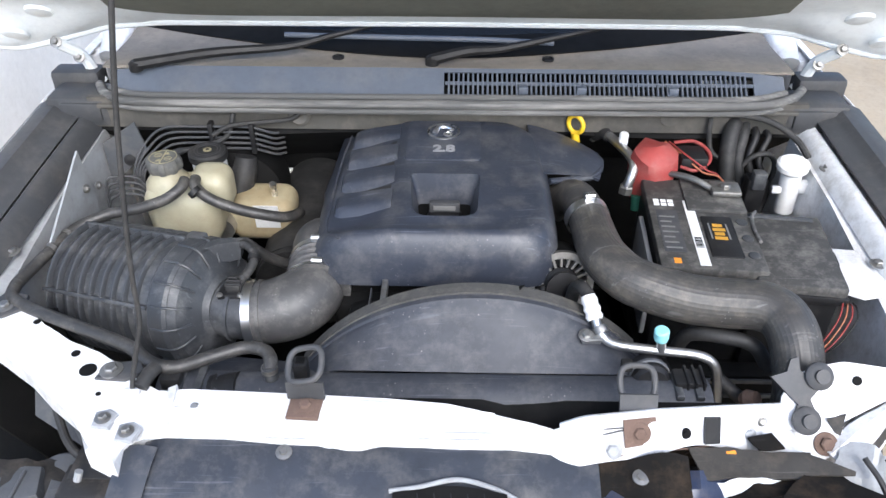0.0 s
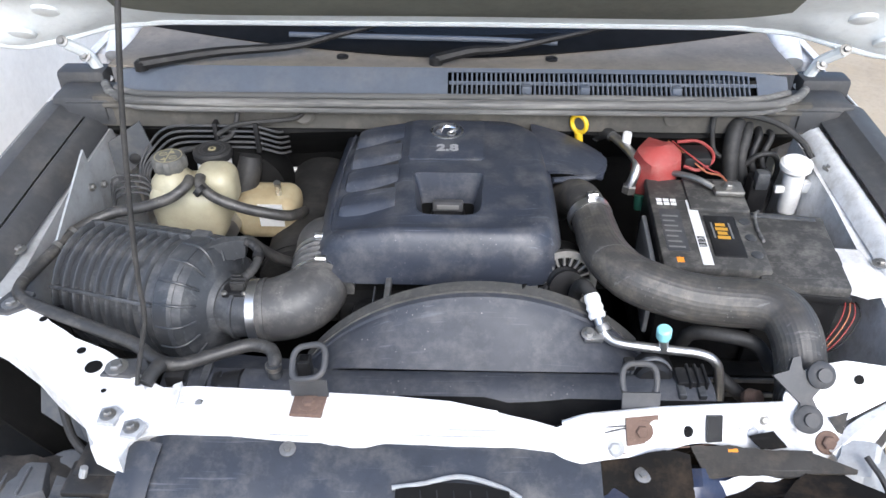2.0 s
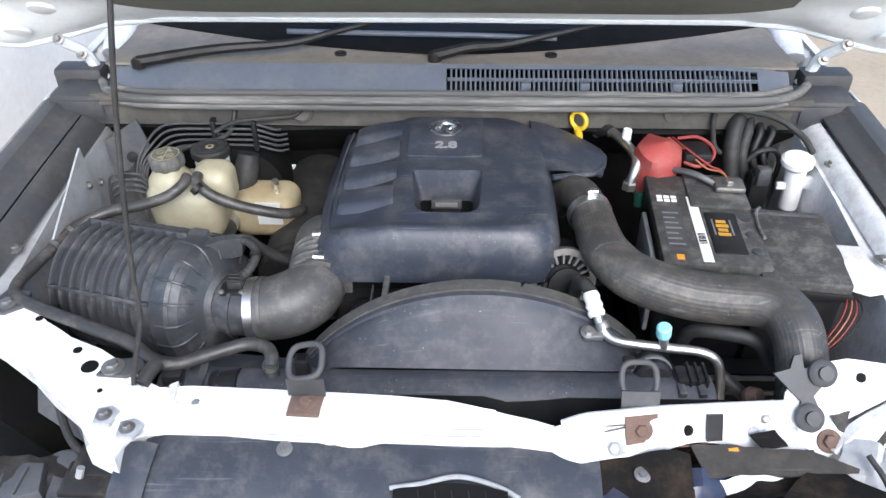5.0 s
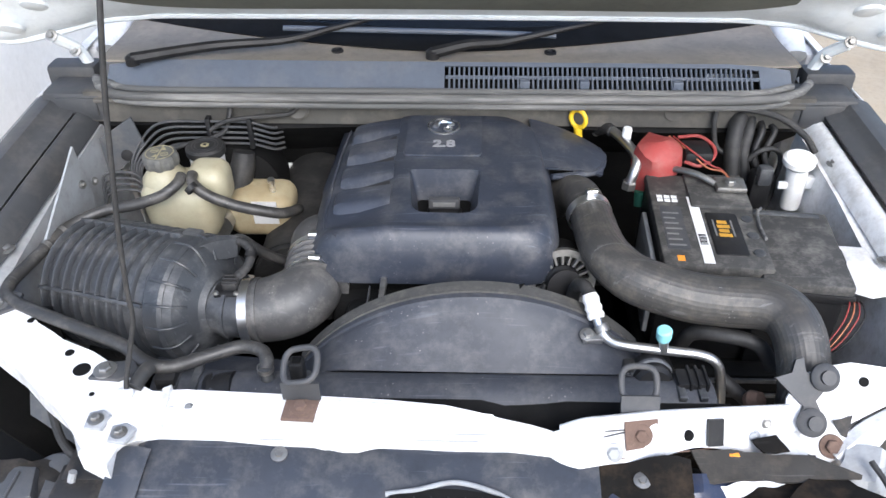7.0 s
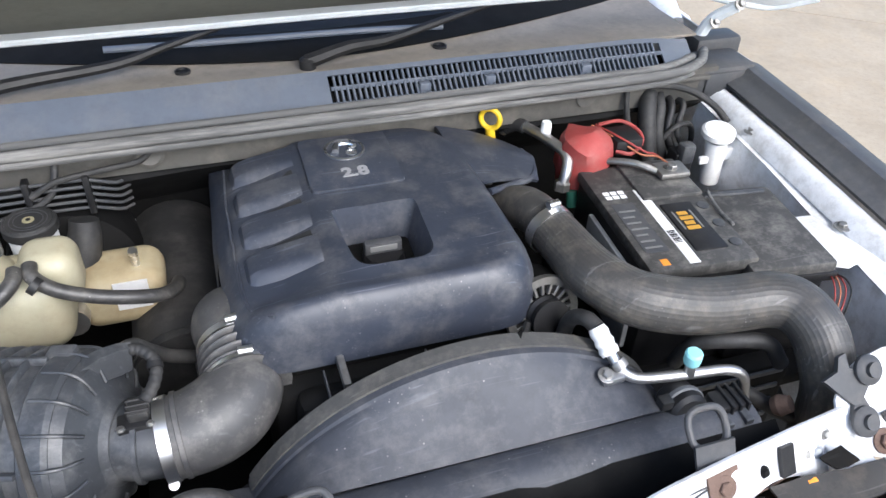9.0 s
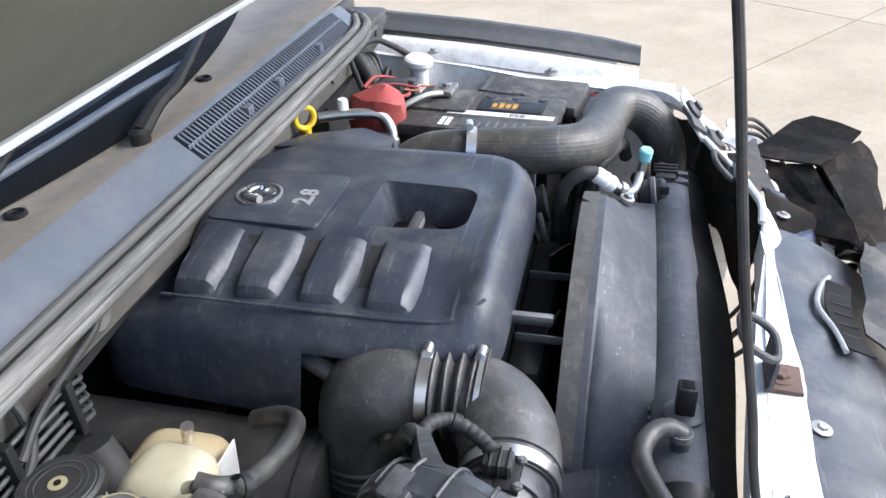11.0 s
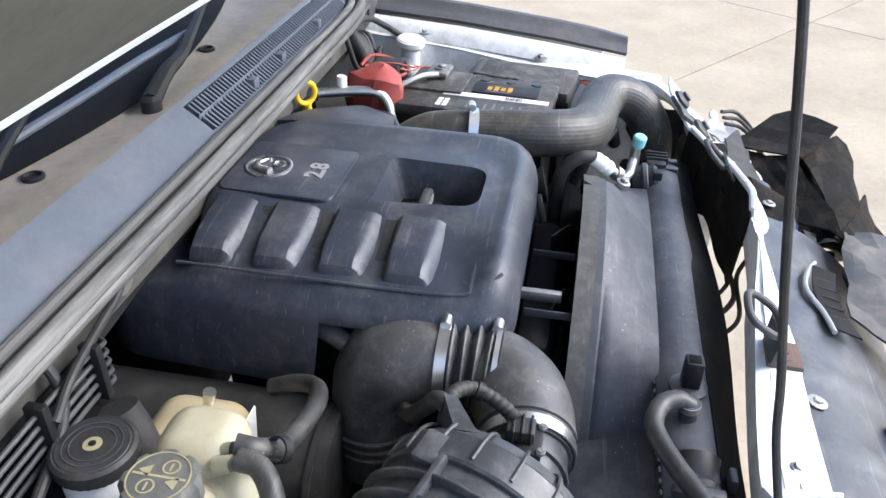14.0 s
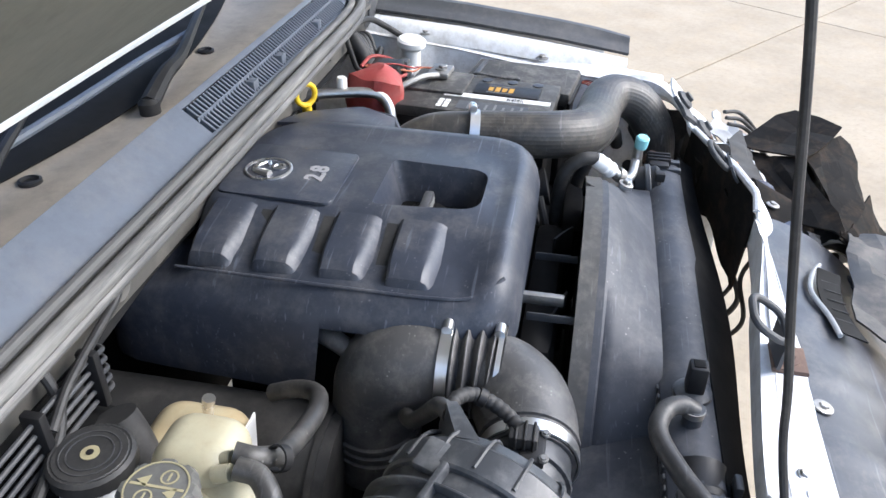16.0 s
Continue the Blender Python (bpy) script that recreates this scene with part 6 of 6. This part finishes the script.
part("hanging_piece", crumple(quad((0.40, 0.21, 0.95), (0.50, 0.22, 0.95), (0.48, 0.2, 0.80), (0.43, 0.2, 0.82)), 3, 3, 0.014, 83), M_BENT, torn, smooth=10)
part("torn_tab", crumple(quad((0.436, 0.172, 0.972), (0.468, 0.176, 0.978), (0.48, 0.152, 0.968), (0.446, 0.15, 0.967)), 2, 2, 0.005, 75), M_BENT, torn, smooth=10)
part("label", box((0.398, 0.143, 0.968), (0.412, 0.153, 0.9715), 0.001), M_ORANGE, torn, "orange printed sticker")
bar = thing("bent_reinforcement", (0.45, 0.0, 0.7), "crushed blue-grey and white bumper reinforcement", "bumper piece")
part("shell", crumple(lambda u, v: (0.10 + 0.4 * u, 0.092 - 0.1 * v + 0.02 * math.sin(3 * u), 0.935 + 0.018 * math.sin(math.pi * u) - 0.1 * v * v), 14, 6, 0.018, 21), mat("blue_black_paint", (0.025, 0.035, 0.07), 0.25, dusty=0.25, scale=14), bar, smooth=26)
part("tear", crumple(lambda u, v: (0.32 + 0.22 * u, 0.115 - 0.05 * v, 0.95 - 0.05 * v), 9, 3, 0.016, 31), M_WHITE, bar, "torn white painted steel", smooth=26)
part("tear", crumple(lambda u, v: (0.56 + 0.13 * u, 0.16 - 0.12 * v, 0.95 - 0.08 * v), 7, 5, 0.022, 41), M_APRON, bar, "crumpled white sheet steel", smooth=26)
strut = thing("buckled_strut", (0.62, 0.2, 0.8), "buckled white and black steel end of the wing", "strut")
part("arm", tube([(0.73, 0.33, 0.985), (0.70, 0.27, 0.985), (0.665, 0.235, 0.975), (0.62, 0.205, 0.96), (0.56, 0.17, 0.93)], lambda u: 0.016 + 0.006 * math.sin(9 * u), 8, 6), M_WHITE, strut, "white crumpled steel edge")
part("skin", crumple(lambda u, v: (0.73 - 0.17 * u, 0.32 - 0.13 * u, 0.975 - 0.14 * v), 7, 4, 0.02, 51), M_TORN, strut, smooth=26)
for i in range(3):
    solo("broken_cable", tube([(0.20 + 0.05 * i, 0.12, 0.93 - 0.01 * i), (0.21 + 0.05 * i, 0.14 + 0.01 * i, 0.86), (0.17 + 0.06 * i, 0.13, 0.80), (0.2 + 0.05 * i, 0.16, 0.72)], 0.004 + 0.001 * (i % 2), 8), M_RUBBER, "hanging black torn cable at the crashed corner", "cable", "torn cables")
for i in range(3):
    solo("broken_cable", tube([(0.585 + 0.03 * i, 0.14, 0.97), (0.60 + 0.04 * i, 0.10, 0.955), (0.62 + 0.04 * i, 0.05, 0.90), (0.64 + 0.03 * i, 0.02, 0.82)], 0.004, 8), M_RUBBER, "hanging black torn cable at the crashed corner", "cable", "torn cables")

# open headlamp bay with broken plastics
lb = thing("headlamp_remains", (-0.6, 0.15, 0.7), "broken dark grey headlamp housing in the open corner", "headlamp")
part("housing", crumple(lambda u, v: (-0.72 + 0.24 * u, 0.20 - 0.14 * v, 0.835 - 0.02 * v + 0.02 * math.sin(6 * u)), 7, 5, 0.014, 61, 0.006), M_TORN, lb, smooth=40)
part("block", slab([(-0.70, 0.19), (-0.598, 0.187), (-0.584, 0.135), (-0.65, 0.108), (-0.72, 0.115)], 0.79, 0.862, 0.005), M_GREYDUST, lb)
part("block", slab([(-0.582, 0.172), (-0.534, 0.16), (-0.53, 0.118), (-0.576, 0.116)], 0.78, 0.852, 0.004), M_GREYDUST, lb)
part("lamp_socket", lathe([(0.045, 0), (0.042, 0.03), (0.034, 0.042), (0.012, 0.046)], (-0.585, 0.2, 0.795), (0.1, -0.2, 1), 24), M_GREYDUST, lb)
part("pale_panel", sheet(lambda u, v: (-0.665 + 0.09 * u, 0.335 - 0.045 * u - 0.03 * v, 0.885 - 0.02 * u - 0.045 * v), 6, 5, 0.004), M_GREYDUST, lb)
for k in range(3):
    part("socket_rib", box((-0.68 + 0.03 * k, 0.125, 0.86), (-0.676 + 0.03 * k, 0.175, 0.867), 0.001, seg=1), M_GREYDUST, lb)
# sheet filling the corner gap; near-black colour stands in for shade
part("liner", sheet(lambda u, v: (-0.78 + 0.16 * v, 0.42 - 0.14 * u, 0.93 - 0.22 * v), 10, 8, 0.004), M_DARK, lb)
part("inner_wall", sheet(lambda u, v: (-0.56 + 0.12 * u, 0.24 - 0.06 * u, 0.945 - 0.25 * v), 8, 8, 0.004), M_GREYDUST, lb)
part("tab", tube([(-0.53, 0.155, 0.87), (-0.525, 0.16, 0.885)], 0.006, 8, 3), M_APRON, lb)
solo("headlamp_cable", tube([(-0.62, 0.30, 0.90), (-0.58, 0.235, 0.86), (-0.53, 0.20, 0.85), (-0.49, 0.19, 0.87), (-0.46, 0.15, 0.80)], 0.007, 10), M_RUBBER, "black cable hanging in the open headlamp corner", "cable")
for x, y in ((-0.3, 0.03), (-0.2, 0.02)):
    solo("panel_clip", box((x - 0.03, y - 0.015, 0.905), (x + 0.02, y + 0.015, 0.945), 0.005), M_FENDER, "grey broken plastic clip on the air guide panel", "clip", "panel clips")

# near-black sheets added low in the bay to stand in for deep shade
part("bay_shade_sheet", sheet(lambda u, v: (-0.9 + 0.26 * u, 0.38 + 0.04 * u, 0.975 - 0.35 * v), 6, 6, 0.005), M_DARK, truck)
part("bay_shade_sheet", sheet(lambda u, v: (-0.9 + 0.5 * u, 0.46 - 0.52 * v, 0.70 - 0.12 * v + 0.03 * math.sin(4 * u)), 8, 8, 0.005), M_DARK, truck)
part("bay_shade_sheet", sheet(lambda u, v: (0.10 + 0.66 * u, 0.40 - 0.16 * v, 0.62 - 0.04 * v), 8, 8, 0.005), M_DARK, truck)

M_BLUEB = mat("dark_blue_paint", (0.02, 0.03, 0.06), 0.25, dusty=0.3, scale=14)
rng = random.Random(5)
for i in range(16):
    x, y, z = rng.uniform(0.12, 0.66), rng.uniform(-0.06, 0.08), rng.uniform(0.83, 0.9)
    l, w, a = rng.uniform(0.05, 0.13), rng.uniform(0.012, 0.04), rng.uniform(-0.7, 0.7)
    tilt = rng.uniform(-0.5, 0.5)
    m_ = (M_TORN, M_WHITE, M_BLUEB, M_TORN, M_APRON)[i % 5]
    solo("wreck_shred", crumple(lambda u, v: (x + l * (u - 0.5) * math.cos(a) - w * (v - 0.5) * math.sin(a), y + l * (u - 0.5) * math.sin(a) + w * (v - 0.5) * math.cos(a), z + tilt * l * (u - 0.5) + 0.03 * math.sin(3 * u)), 7, 3, 0.012, i * 3.1, 0.002), m_, ("torn black plastic shred" if m_ is M_TORN else "bent dark blue painted shred" if m_ is M_BLUEB else "torn white painted steel shred") + " of the crushed front", "wreckage", "crash wreckage", smooth=26)
for i in range(5):
    x, y = rng.uniform(-0.76, -0.5), rng.uniform(0.06, 0.22)
    r = rng.uniform(0.012, 0.035)
    solo("broken_plastic", box((x - r * 1.5, y - r, 0.80), (x + r * 1.4, y + r, 0.845 + r * 0.6), 0.004, m=None), M_GREYDUST if i % 3 == 0 else M_TORN, "broken grey plastic block in the open headlamp corner", "plastic piece", "headlamp pieces")
